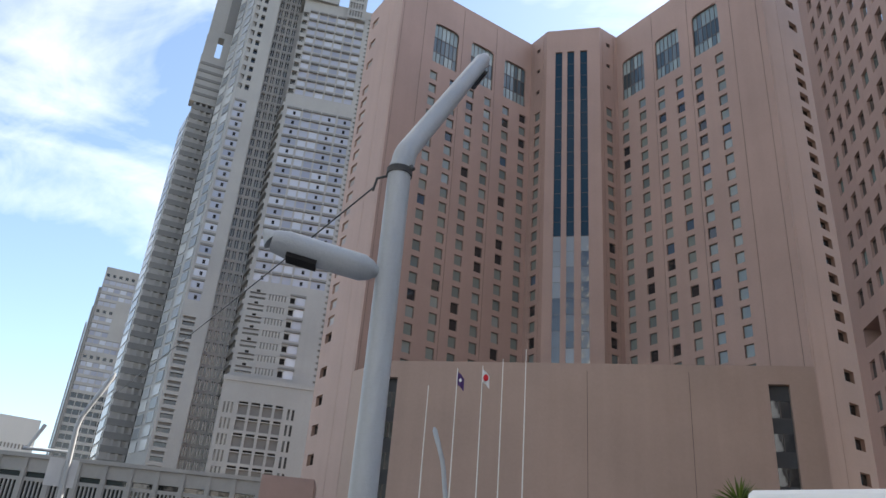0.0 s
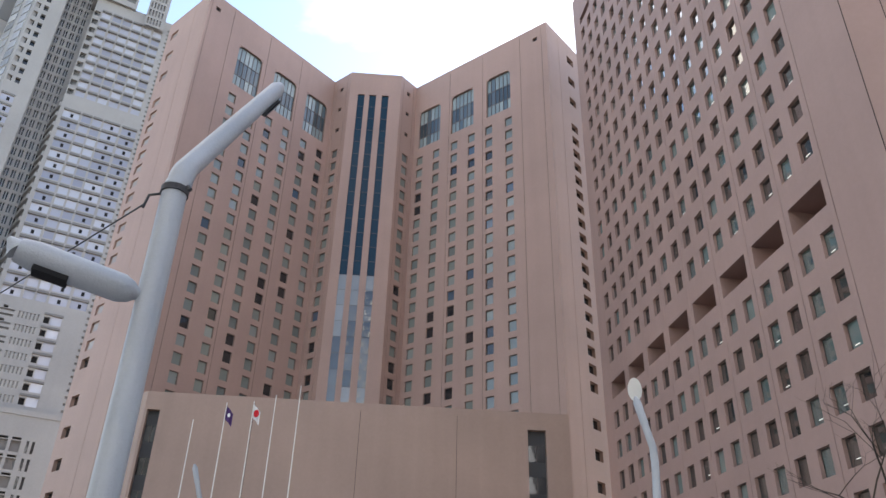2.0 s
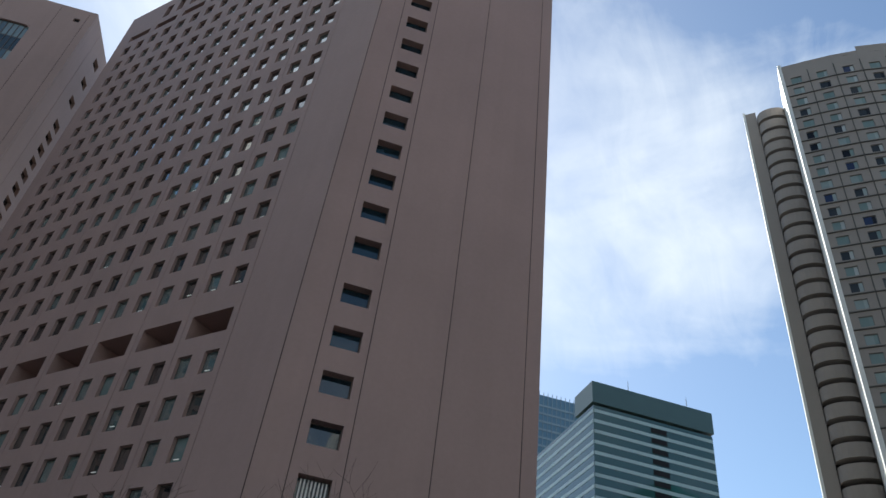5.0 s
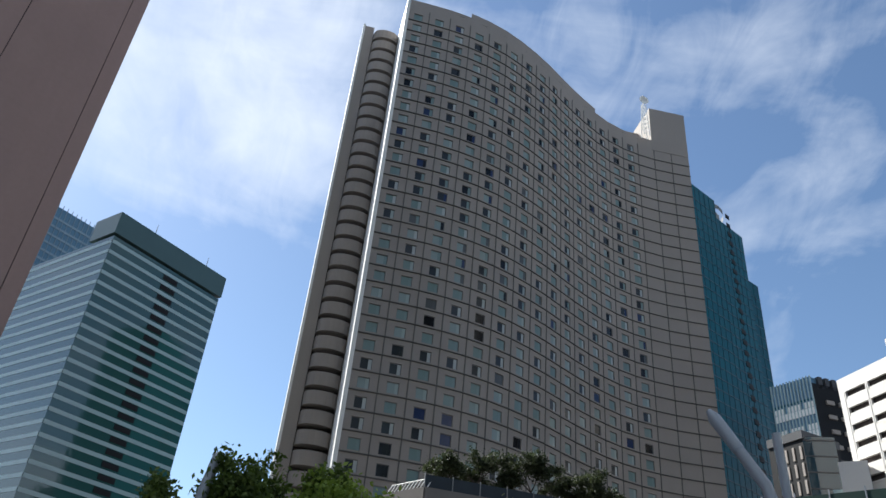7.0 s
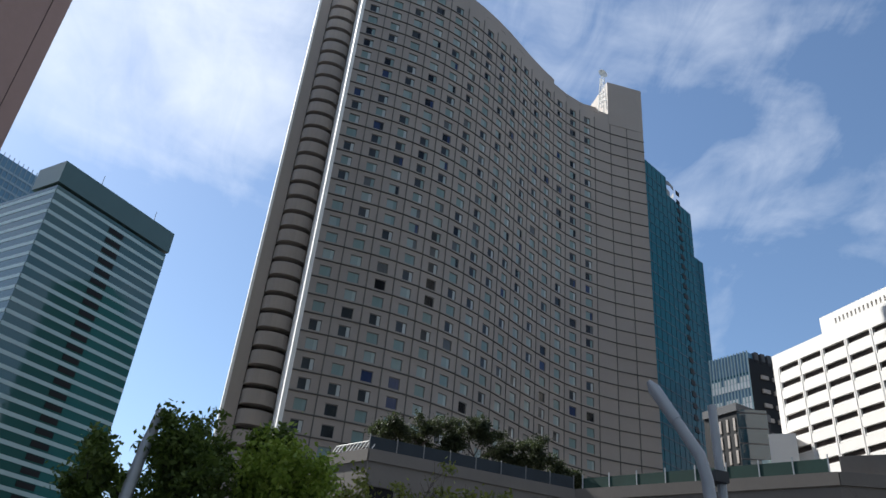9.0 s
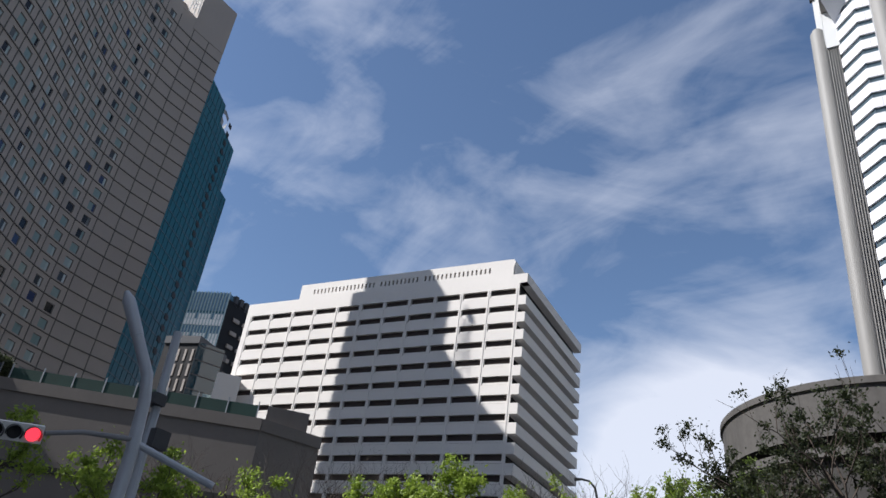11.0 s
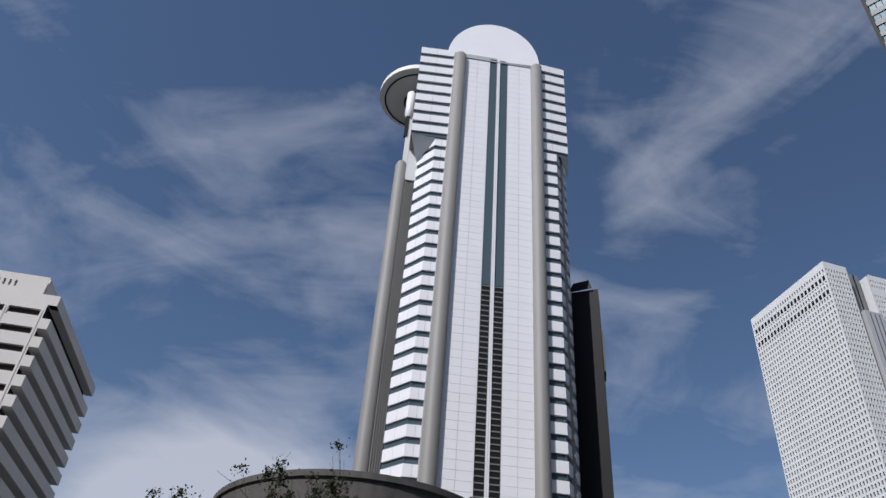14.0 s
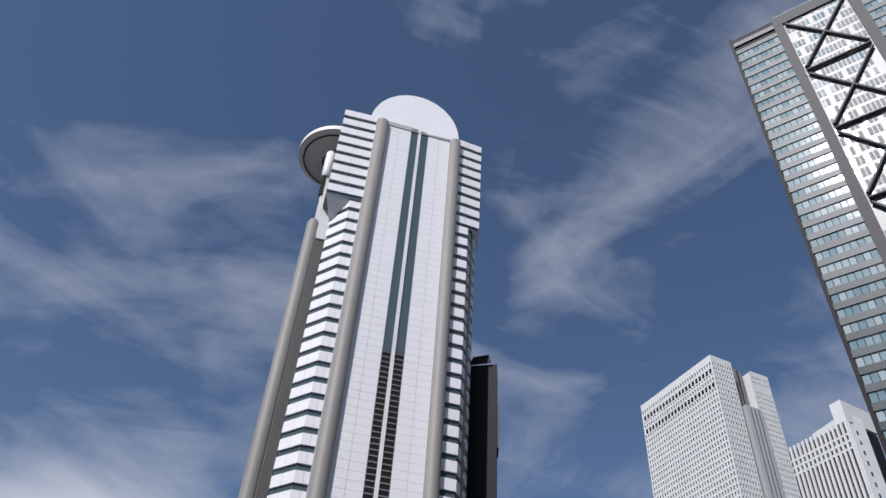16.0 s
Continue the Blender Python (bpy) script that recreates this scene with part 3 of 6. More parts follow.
    # unseen rear walls, coloured dark to cut the bounce onto the hotel
    b = Build()
    for p, q in zip(poly[1:], poly[2:]):
        d = Side(p, q, 1)
        d.quad(b, 0, d.L, 0, H, 0, M_DRUM)
    b.done("rear_wall", o)
    b = Build()
    b.face([(*p, H - 0.5) for p in poly], M_TERRACE)
    b.done("roof", o)


brown_office()


# ---- grey hotel with the waved front ----
def waved_hotel():
    H = 125.0
    h = thing("curved_hotel", (118, -45), "tall grey concrete hotel with a waved front of small windows", "building")
    ctrl = [(101.5, -8.7), (101.8, -19.7), (104.0, -29.5), (108.6, -39.0), (114.3, -47.7), (118.9, -55.5), (121.8, -62.5), (123.2, -71.0), (122.8, -80.7)]
    pts = []
    n = len(ctrl)
    for i in range(n - 1):
        p0, p1, p2, p3 = (Vector(ctrl[max(0, min(n - 1, i + k))]) for k in (-1, 0, 1, 2))
        for k in range(12):
            t = k / 12
            pts.append(0.5 * ((2 * p1) + (p2 - p0) * t + (2 * p0 - 5 * p1 + 4 * p2 - p3) * t * t + (3 * p1 - p0 - 3 * p2 + p3) * t ** 3))
    pts.append(Vector(ctrl[-1]))
    run = [0.0]
    for a, c in zip(pts, pts[1:]):
        run.append(run[-1] + (c - a).length)
    total, cols = run[-1], 18

    def on(d):
        for i in range(len(run) - 1):
            if run[i + 1] >= d or i == len(run) - 2:
                return pts[i].lerp(pts[i + 1], (d - run[i]) / (run[i + 1] - run[i]))

    pitch, z_top = 2.95, 121.3
    rows = [z_top - 1.75 - pitch * k for k in range(38)]
    win = window_mesh("curved_hotel_window", 1.75, 1.7, M_WAVE_PANE, M_BRACE_L, curtain=M_WAVE_CURT)
    step = total / cols
    far, bays = [], []
    for c in range(cols):
        A, B = on(c * step), on((c + 1) * step)
        s = Side(A, B, 1)
        if s.n.x > 0:
            s = Side(A, B, -1)
        b = Build()
        centre = s.L * 0.5
        glazed = c < cols - 3
        top = H + (1.2 if 3 <= c < cols - 6 else 0.0)
        holes = [(centre - 0.875, centre + 0.875, z, z + 1.7, 0.3) for z in rows] if glazed else []
        s.wall(b, 4, top, holes, 0.3, M_WAVE)
        b.done("wall_bay", h)
        bays.append(s)
        b = Build()
        s.box(b, -0.08, 0.08, 10, H - 2.5, -0.02, 0.07, M_LINE)
        b.done("bay_rib", h)
        if glazed:
            for z in rows:
                if z < 62:
                    place("window", win, s.matrix(centre, z, -0.2), h)
                else:
                    far.append(s.matrix(centre, z, -0.2))
    # one continuous ledge a floor, following the wave
    ends = [Vector(w.P) for w in bays] + [Vector(bays[-1].Q)]
    outs = [((bays[max(i - 1, 0)].n + bays[min(i, cols - 1)].n) / 2).normalized() for i in range(cols + 1)]
    for z in rows:
        b = Build()
        mi = b.mat(M_LINE)
        for p, n_out in zip(ends, outs):
            q = p + n_out * 0.17
            b.v += [(p.x, p.y, z - 0.44), (q.x, q.y, z - 0.44), (q.x, q.y, z - 0.29), (p.x, p.y, z - 0.29)]
        for i in range(cols):
            k, j = 4 * i, 4 * i + 4
            for e in range(4):
                b.f.append((k + e, k + (e + 1) % 4, j + (e + 1) % 4, j + e))
                b.m.append(mi)
        for k in (0, 4 * cols):
            b.f.append((k, k + 1, k + 2, k + 3))
            b.m.append(mi)
        b.done("floor_ledge", h)
    # dark plant screen behind the lower parapet
    for w in bays[cols - 6:cols - 3]:
        b = Build()
        w.box(b, 0, w.L, H - 1.0, H + 1.7, -3.2, -2.8, M_BRACE)
        for k in range(4):
            w.box(b, k * w.L / 4, k * w.L / 4 + 0.12, H + 1.7, H + 2.3, -3.05, -2.95, M_WAVE_W)
        b.done("plant_screen", h, "dark rooftop plant screen with short posts")
    join_windows("upper_glazing", 1.75, 1.7, M_WAVE_PANE_J, far, h, M_BRACE_L, curtain=M_WAVE_CURT_J)
    # tall end fin at the far end
    s = Side(on(total - 9.0), on(total), 1)
    if s.n.x > 0:
        s = Side(on(total - 9.0), on(total), -1)
    b = Build()
    s.box(b, 0, 9.0, H - 3, 135.2, -11.0, 0.05, M_WAVE)
    # unseen rear block, added to widen the shadow cast on the white slab
    s.box(b, -7.0, -0.05, H - 3, 132.6, -14.0, -6.5, M_WAVE)
    b.done("roof_fin", h, "pale stair head wall above the roof, unseen block behind it")
    # white edge wall, balcony stack and end slab
    A = ctrl[0]
    b = Build()
    b.prism([(101.2, -8.9), (110.2, -8.9), (110.2, -8.3), (101.2, -8.3)], 0, H + 0.3, M_WAVE_W)
    b.done("edge_wall", h, "narrow white painted edge wall")
    b = Build()
    b.prism([(111.0, -3.2), (124.0, -3.2), (124.0, -1.3), (111.0, -1.3)], 0, H, M_WAVE)
    b.prism([(110.9, -1.3), (124.0, -1.3), (124.0, -0.9), (110.9, -0.9)], 0, H + 0.4, M_WAVE_W)
    b.done("end_slab", h)
    for k in range(40):
        b = Build()
        z = 3.0 + k * 3.03
        arc = []
        for j in range(11):
            t = math.pi * j / 10
            arc.append((111.6 - 2.3 * math.sin(t) ** 0.7, -5.9 - 2.65 * math.cos(t)))
        for (xa, ya), (xb, yb) in zip(arc, arc[1:]):
            b.face([(xa, ya, z), (xa, ya, z + 2.15), (xb, yb, z + 2.15), (xb, yb, z)], M_WAVE)
        b.face([(x, y, z) for x, y in arc], M_WAVE)
        b.face([(x, y, z + 2.15) for x, y in arc[::-1]], M_WAVE)
        b.done("balcony", h, "rounded grey balcony")
    b = Build()
    b.prism([(111.7, -8.6), (124, -8.6), (124, -3.25), (111.7, -3.25)], 0, H - 1, M_JOINT)
    back = [(float(p.x), float(p.y)) for p in pts[::6]]
    b.face([(*p, H - 0.8) for p in back + [(136, -81), (124, -20), (116, -8.5)]], M_TERRACE)
    for p, q in (((122.8, -80.7), (136, -81)), ((136, -81), (124, -1.3))):
        d = Side(p, q, 1)
        d.quad(b, 0, d.L, 0, H, 0, M_WAVE)
    b.done("rear", h)
    # lattice mast
    mast = thing("radio_mast", (121.5, -69.4, H), "white lattice radio mast with a dish on the hotel roof", "mast")
    mx, my = 121.5, -69.4
    feet = [(mx + dx, my + dy) for dx, dy in ((-0.7, -0.7), (0.7, -0.7), (0.7, 0.7), (-0.7, 0.7))]
    for fx, fy in feet:
        b = Build()
        tube(b, [(fx, fy, H - 1), ((fx + mx) / 2, (fy + my) / 2, H + 9.2)], [0.11, 0.08], M_WAVE_W, 6)
        b.done("leg", mast)
    for k in range(6):
        b = Build()
        za, zb = H + 0.5 + k * 1.4, H + 1.9 + k * 1.4
        fa, fb = 1 - 0.05 * (za - H), 1 - 0.05 * (zb - H)
        for i in range(4):
            (ax, ay), (bx2, by2) = feet[i], feet[(i + 1) % 4]
            tube(b, [(mx + (ax - mx) * fa, my + (ay - my) * fa, za), (mx + (bx2 - mx) * fb, my + (by2 - my) * fb, zb)], [0.06, 0.06], M_WAVE_W, 5)
        b.done("lattice_bay", mast)
    b = Build()
    for k in range(14):
        a, c = k / 14 * math.tau, (k + 1) / 14 * math.tau
        b.face([(mx - 0.5, my + 1.2 * math.cos(a), H + 10.2 + 1.2 * math.sin(a)), (mx - 0.5, my + 1.2 * math.cos(c), H + 10.2 + 1.2 * math.sin(c)), (mx + 0.1, my, H + 10.2)], M_WAVE_W)
    b.done("dish", mast)
    b = Build()
    tube(b, [(mx, my, H + 9), (mx, my, H + 12.2)], [0.09, 0.05], M_WAVE_W, 6)
    b.done("whip", mast)


waved_hotel()


# ---- green glass office ----
def banded_tower(name, label, poly, H, pitch, glass, band, cap, cap_h, faces, band_h=1.3):
    o = thing(name, (sum(p[0] for p in poly) / len(poly), sum(p[1] for p in poly) / len(poly)), label, "building")
    b = Build()
    b.prism(poly, 0, H - cap_h - 0.6, glass)
    b.done("glass_body", o)
    n = len(poly)
    for i in faces:
        s = Side(poly[i], poly[(i + 1) % n], 1)
        for k in range(int((H - cap_h) / pitch) - 1):
            z = H - cap_h - 3.4 - k * pitch
            q = Build()
            s.box(q, 0.15, s.L - 0.15, z, z + band_h, -0.05, 0.12, band)
            q.done("spandrel", o)
    return o


GB = [(282.0, 102.0), (244.7, 66.9), (278.0, 31.0), (316.0, 66.0)]
gb = banded_tower("green_glass_office", "green glass office block with pale floor bands", GB, 150.0, 4.05, M_GREEN, M_GREEN_BAND, M_GREEN_CAP, 9.0, (0, 1))
b = Build()
s = Side(GB[1], GB[2], 1)
s.box(b, -0.6, s.L + 0.6, 141.4, 150.0, -14.0, 0.5, M_GREEN_CAP)
b.done("roof_band", gb, "dark green metal roof band")
for k in range(30):
    z = 135.5 - k * 4.05
    b = Build()
    s.box(b, s.L * 0.47, s.L * 0.60, z, z + 1.8, 0.1, 0.2, M_BLACK)
    b.done("vent", gb, "dark louvred vent")
b = Build()
for x in (0.32, 0.83):
    tube(b, [s.at(s.L * x, 150, -2), s.at(s.L * x, 155.5, -2)], [0.14, 0.08], M_BRACE, 6)
b.done("mast", gb)
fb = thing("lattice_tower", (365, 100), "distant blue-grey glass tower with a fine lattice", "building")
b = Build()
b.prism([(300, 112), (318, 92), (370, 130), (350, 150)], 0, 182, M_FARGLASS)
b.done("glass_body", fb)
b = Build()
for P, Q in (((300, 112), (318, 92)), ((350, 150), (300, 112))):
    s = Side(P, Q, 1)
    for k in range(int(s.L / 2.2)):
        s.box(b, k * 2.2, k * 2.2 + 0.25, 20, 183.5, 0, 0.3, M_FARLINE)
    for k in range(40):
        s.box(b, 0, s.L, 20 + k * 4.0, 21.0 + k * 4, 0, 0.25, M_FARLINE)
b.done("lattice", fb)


# ---- teal tower ----
def teal_tower():
    o = thing("teal_glass_tower", (240, -150), "stepped dark teal glass tower", "building")
    A, B = (196.0, -120.0), (217.7, -162.9)
    steps = [((205.0, -137.5), B, 180.0), ((212.0, -147.0), (222.9, -170.5), 162.0), (A, (209.0, -146.5), 187.5)]
    for P, Q, H in steps:
        s = Side(P, Q, -1)
        if s.n.x > 0:
            s = Side(P, Q, 1)
        b = Build()
        s.box(b, 0, s.L, 0, H, -30, 0, M_TEAL)
        b.done("glass_body", o)
        b = Build()
        for k in range(int(s.L / 3.2) + 1):
            s.box(b, k * 3.2 - 0.05, k * 3.2 + 0.05, 0, H, 0.02, 0.12, M_TEAL_LINE)
        for k in range(int(H / 4.2)):
            s.box(b, 0, s.L, k * 4.2, k * 4.2 + 0.35, 0.02, 0.1, M_TEAL_LINE)
        b.done("mullions", o)
        if H == 180:
            for k in range(40):
                b = Build()
                s.box(b, s.L * 0.62, s.L * 0.71, 20 + k * 4.2, 22 + k * 4.2, 0.0, 0.16, M_BLACK)
                b.done("vent", o)
    b = Build()
    for k in range(16):
        a, c = math.tau * k / 16, math.tau * (k + 1) / 16
        for r, z0, z1 in ((9.0, 180, 184), (10.5, 184, 186)):
            b.face([(219 + r * math.cos(a), -144 + r * math.sin(a), z0), (219 + r * math.cos(c), -144 + r * math.sin(c), z0),
                    (219 + r * math.cos(c), -144 + r * math.sin(c), z1), (219 + r * math.cos(a), -144 + r * math.sin(a), z1)], M_BRACE_L)
    b.done("roof_drum", o)


teal_tower()


# ---- white office slab ----
def white_slab():
    K = 1.36
    C, L, R = (59.2, -118.6), (128.4, -113.8), (61.6, -153.5)
    H = 74.2
    o = thing("white_office_slab", (90, -135), "long white concrete office slab with recessed strip windows", "building")
    s = Side(C, L, -1)
    if s.n.y < 0:
        s = Side(C, L, 1)
    pitch, w = 2.66 * K, 4.2 * K
    rows = [(52.7 - 1.6) * K + 1.6 - 1.05 - pitch * k for k in range(17)]
    cols = [1.65 * K + 4.42 * K * j for j in range(11)]
    b = Build()
    s.wall(b, 0, H, [(c, c + w * 0.93, z - 0.65, z + 1.05, 0.55, M_JOINT) for c in cols for z in rows], 0.55, M_SLAB, s0=1.5)
    b.done("front_wall", o)
    b = Build()
    s.box(b, 0, 1.5, H - 2.0, H, -1.6, 0, M_SLAB)
    b.done("corner_cap", o)
    b = Build()
    for c in cols + [cols[-1] + 4.42 * K]:
        s.box(b, c - 0.38, c - 0.08, 2, H - 3.2, 0, 0.09, M_SLAB)
    b.done("ribs", o, "slim white upright ribs")
    sill = box_mesh("sill", [(-w * 0.455, w * 0.455, -0.08, 0.06, -0.14, 0.26, M_SLAB)])
    for c in cols:
        for z in rows:
            place("sill", sill, s.matrix(c + w * 0.465, z - 0.42, -0.2), o)
    # side wall with continuous strips between projecting bands
    t = Side(R, C, 1)
    if t.n.x > 0:
        t = Side(R, C, -1)
    b = Build()
    t.quad(b, 0, t.L - 0.6, 0, H, -1.9, M_BLACK)
    t.box(b, 0, t.L, H - 2.0, H, -1.6, 0.0, M_SLAB)
    for z in rows:
        t.box(b, 0.0, t.L, z - pitch + 1.0, z - 0.6, -2.0, 0.0, M_SLAB)
    b.done("side_wall", o)
    # roof screen with a row of small slots
    P0, P1 = s.at(2.4 * K, 0, -0.4), s.at(40.8 * K, 0, -0.4)
    q = Side(P0[:2], P1[:2], s.out)
    b = Build()
    slots = [(5.0 + 0.98 * k, 5.4 + 0.98 * k, 75.3, 76.5, 0.5, M_JOINT) for k in range(45) if k not in (16, 27)]
    q.wall(b, H, 78.0, slots, 0.5, M_SLAB)
    q.box(b, 0, q.L, H - 0.5, 77.99, -12, -0.6, M_SLAB)
    b.done("roof_screen", o)
    b = Build()
    s.box(b, 2.0, s.L, 0, H - 0.4, -34, -1.6, M_SLAB)
    b.done("core", o)


white_slab()


# ---- white tower with the round roof ----
def round_top_tower():
    H = 170.0
    o = thing("white_panel_tower", (-17, -148), "white panelled tower with a half-round crown", "building")
    A, B = (-5.6, -128.2), (-29.5, -129.0)
    s = Side(A, B, 1)
    if s.n.y < 0:
        s = Side(A, B, -1)
    fl = 3.72
    # body
    b = Build()
    b.prism([(-35.5, -165), (-0.5, -165), (-0.5, -134), (-5, -130.2), (-31, -131), (-35.5, -131.2)], 0, H - 1, M_STEEL)
    b.done("core", o)
    # panelled front strips: two panels wide each
    pan = {}
    for x0, x1 in ((4.3, 7.5), (7.56, 10.75), (15.6, 18.6), (18.66, 21.7)):
        for k in range(45):
            z0 = H - 2.2 - (k + 1) * fl
            w = round(x1 - x0, 2)
            if w not in pan:
                pan[w] = box_mesh("panel", [(-w / 2, w / 2, 0, 0.12, 0, fl / 2 - 0.05, M_WHITE), (-w / 2, w / 2, 0, 0.12, fl / 2, fl - 0.05, M_WHITE)])
            place("panel", pan[w], s.matrix((x0 + x1) / 2, z0, 0.0), o)
    b = Build()
    s.box(b, 1.0, 22.6, 0, H - 0.3, -1.5, -0.16, M_WHITE_J)
    s.box(b, 12.75, 13.1, 0, H - 0.4, -0.2, 0.15, M_WHITE)
    s.box(b, 13.16, 13.5, 0, H - 0.4, -0.2, 0.15, M_WHITE)
    s.box(b, 1.0, 22.8, H - 2.3, H - 1.9, -0.2, 0.2, M_WHITE_J)
    b.done("front_frame", o)
    for x0, x1 in ((10.85, 12.7), (13.55, 15.5)):
        b = Build()
        s.box(b, x0, x1, 95.0, H - 1.0, -0.3, -0.1, M_STRIPE)
        b.done("glass_stripe", o, "slate blue glass stripe")
        b = Build()
        s.box(b, x0, x1, 0, 95.0, -0.3, -0.12, M_BLACK)
        for k in range(76):
            s.box(b, x0, x1, 1.5 + k * 1.24, 1.75 + k * 1.24, -0.12, -0.02, M_BRACE_L)
        b.done("louvres", o, "dark louvre stripe")
    # round piers
    for c, r, zt in ((2.75, 1.6, H - 2.0), (23.2, 1.5, H - 2.0)):
        b = Build()
        p = s.at(c, 0, 0.1)
        tube(b, [(p[0], p[1], 0), (p[0], p[1], zt), (p[0], p[1], zt + 0.8)], [r, r, r * 0.55], M_STEEL, 20)
        b.done("round_pier", o, smooth=True)
    # banded bays
    def bay(P, Q, z0, z1):
        t = Side(P, Q, 1)
        if t.n.dot(-t.P) < 0:
            t = Side(P, Q, -1)
        b = Build()
        t.box(b, 0, t.L, z0, z1, -1.2, -0.35, M_STRIPE)
        b.done("bay_glass", o)
        for k in range(int((z1 - z0) / fl + 0.2)):
            q = Build()
            zt = z1 - k * fl
            t.box(q, 0, t.L, zt - 2.35, zt, -1.0, 0.0, M_WHITE)
            t.box(q, t.L * 0.48, t.L * 0.48 + 0.06, zt - 2.35, zt, -0.02, 0.006, M_WHITE_J)
            q.done("band_panel", o)

    bay((2.1, -128.4), (-6.8, -128.3), 136.6, H)
    bay((-29.0, -128.95), (-36.6, -129.9), 136.6, H)
    bay((-3.9, -128.9), (-7.2, -128.9), 2.6, 136.6 - 0.05)
    bay((-0.1, -133.0), (-3.9, -128.9), 2.6, 136.6 - 0.05)
    bay((-29.0, -128.95), (-33.6, -129.3), 2.6, 136.6 - 0.05)
    bay((-33.6, -129.3), (-36.9, -134.2), 2.6, 136.6 - 0.05)
    # soffits where the upper bays step out
    b = Build()
    b.face([(2.1, -128.45, 136.7), (-3.9, -128.85, 136.6), (-0.1, -133.0, 131.5)], M_WHITE)
    b.face([(-36.6, -129.9, 136.7), (-34.6, -129.7, 136.6), (-37.0, -132.6, 132.0)], M_WHITE_J)
    b.prism([(-38.0, -160), (-36.9, -134.3), (-33.4, -130), (-33, -160)], 0, 130, M_BRACE_L)
    b.prism([(-3, -160), (-3, -134), (2.1, -129.2), (2.1, -160)], 136, H - 0.5, M_STEEL)
    b.done("corner_soffit", o)
    # ribbed corner and outer pier
    rib = box_mesh("corner_rib", [(0, 0.2, -0.4, 0.4, 0, 128, M_STEEL)])
    for k in range(5):
        place("corner_rib", rib, Matrix.Translation((k * 0.45, -134.0, 0)), o)
    b = Build()
    b.prism([(-0.3, -134.3), (-0.3, -140), (4.5, -140), (4.5, -134.3)][::-1], 0, 127.5, M_BRACE_L)
    b.done("ribbed_corner", o)
    b = Build()
    tube(b, [(3.35, -134.5, 0), (3.35, -134.5, 131.3), (3.35, -134.5, 132.3)], [1.55, 1.55, 1.1], M_STEEL, 18)
    b.done("outer_pier", o, smooth=True)
    # half-round crown
    b = Build()
    cx, wd, ht = -17.3, 12.4, 15.8
    arc = [(cx + wd * math.cos(math.pi * k / 32), H - 1.4 + ht * math.sin(math.pi * k / 32)) for k in range(33)]
    for y, flip in ((-128.8, 1), (-150.0, 0)):
        f = [(x, y, z) for x, z in arc]
        b.face(f if not flip else f[::-1], M_WHITE)
    for (x0, z0), (x1, z1) in zip(arc, arc[1:]):
        b.face([(x0, -128.8, z0), (x1, -128.8, z1), (x1, -150, z1), (x0, -150, z0)], M_WHITE)
    b.done("crown", o, "half-round white crown")
    # round roof deck behind, ringed underneath
    b = Build()
    for r0, r1, z0, z1, mt in ((0, 4.0, 162.0, 162.0, M_GRID), (4.0, 4.5, 161.7, 161.7, M_BLACK), (4.5, 9.4, 162.0, 162.4, M_GRID), (9.4, 9.8, 162.2, 162.2, M_BLACK), (9.8, 11.2, 162.4, 163.0, M_GRID), (11.2, 11.2, 163.0, 164.4, M_WAVE_W), (11.2, 0, 164.4, 164.6, M_WHITE)):
        for k in range(48):
            a, c = math.tau * k / 48, math.tau * (k + 1) / 48
            q = [(0.8 + r0 * math.cos(a), -141 + r0 * math.sin(a), z0), (0.8 + r0 * math.cos(c), -141 + r0 * math.sin(c), z0),
                 (0.8 + r1 * math.cos(c), -141 + r1 * math.sin(c), z1), (0.8 + r1 * math.cos(a), -141 + r1 * math.sin(a), z1)]
            b.face(q[::-1], mt)
    b.done("roof_deck", o, "round white roof deck seen from below")
    b = Build()
    tube(b, [(0.8, -141, 120), (0.8, -141, 162.0)], [2.5, 2.5], M_BRACE_L, 16)
    b.done("deck_shaft", o)
    b = Build()
    b.prism([(2.2, -138.5), (3.4, -138.5), (3.4, -133.4), (2.2, -133.4)], 127, 148, M_GRID)
    b.prism([(-0.4, -140), (2.15, -140), (2.15, -133.3), (-0.4, -133.3)], 126, 137, M_GRID)
    b.done("lift_wall", o)
    b = Build()
    tube(b, [(3.2, -133.6, 147.6), (3.2, -133.6, 148.4), (3.2, -133.6, 156.5), (3.2, -133.6, 157.2)], [0.7, 1.15, 1.15, 0.7], M_WHITE, 14)
    b.done("lift_capsule", o, "white rounded lift housing", smooth=True)
    b = Build()
    b.prism([(3.0, -133.9), (3.9, -133.9), (3.9, -133.2), (3.0, -133.2)], 140.5, 147.6, M_BLACK)
    b.done("lift_slot", o)


round_top_tower()

# ---- black tower, far blocks ----
def block(name, label, poly, H, mat_, category="building"):
    o = thing(name, (sum(p[0] for p in poly) / len(poly), sum(p[1] for p in poly) / len(poly)), label, category)
    b = Build()
    b.prism(poly, 0, H, mat_)
    b.done("body", o)
    return o


bk = block("black_tower", "slim black clad tower with a sloped head", [(-36.5, -140.0), (-43.7, -136.5), (-45.6, -142.0), (-44.0, -152.0), (-38.0, -152.0)][::-1], 103.0, M_BLACK)
b = Build()
b.face([(-37.5, -139.4, 103), (-42.4, -136.5, 103), (-42.0, -137.5, 105.9), (-39, -139.5, 105.9)], M_BLACK)
b.done("sloped_head", bk)
b = Build()
b.prism([(-43.8, -136.4), (-45.0, -140.6), (-45.3, -140.4), (-44.1, -136.2)], 82, 92, M_BRACE)
b.done("side_plate", bk)
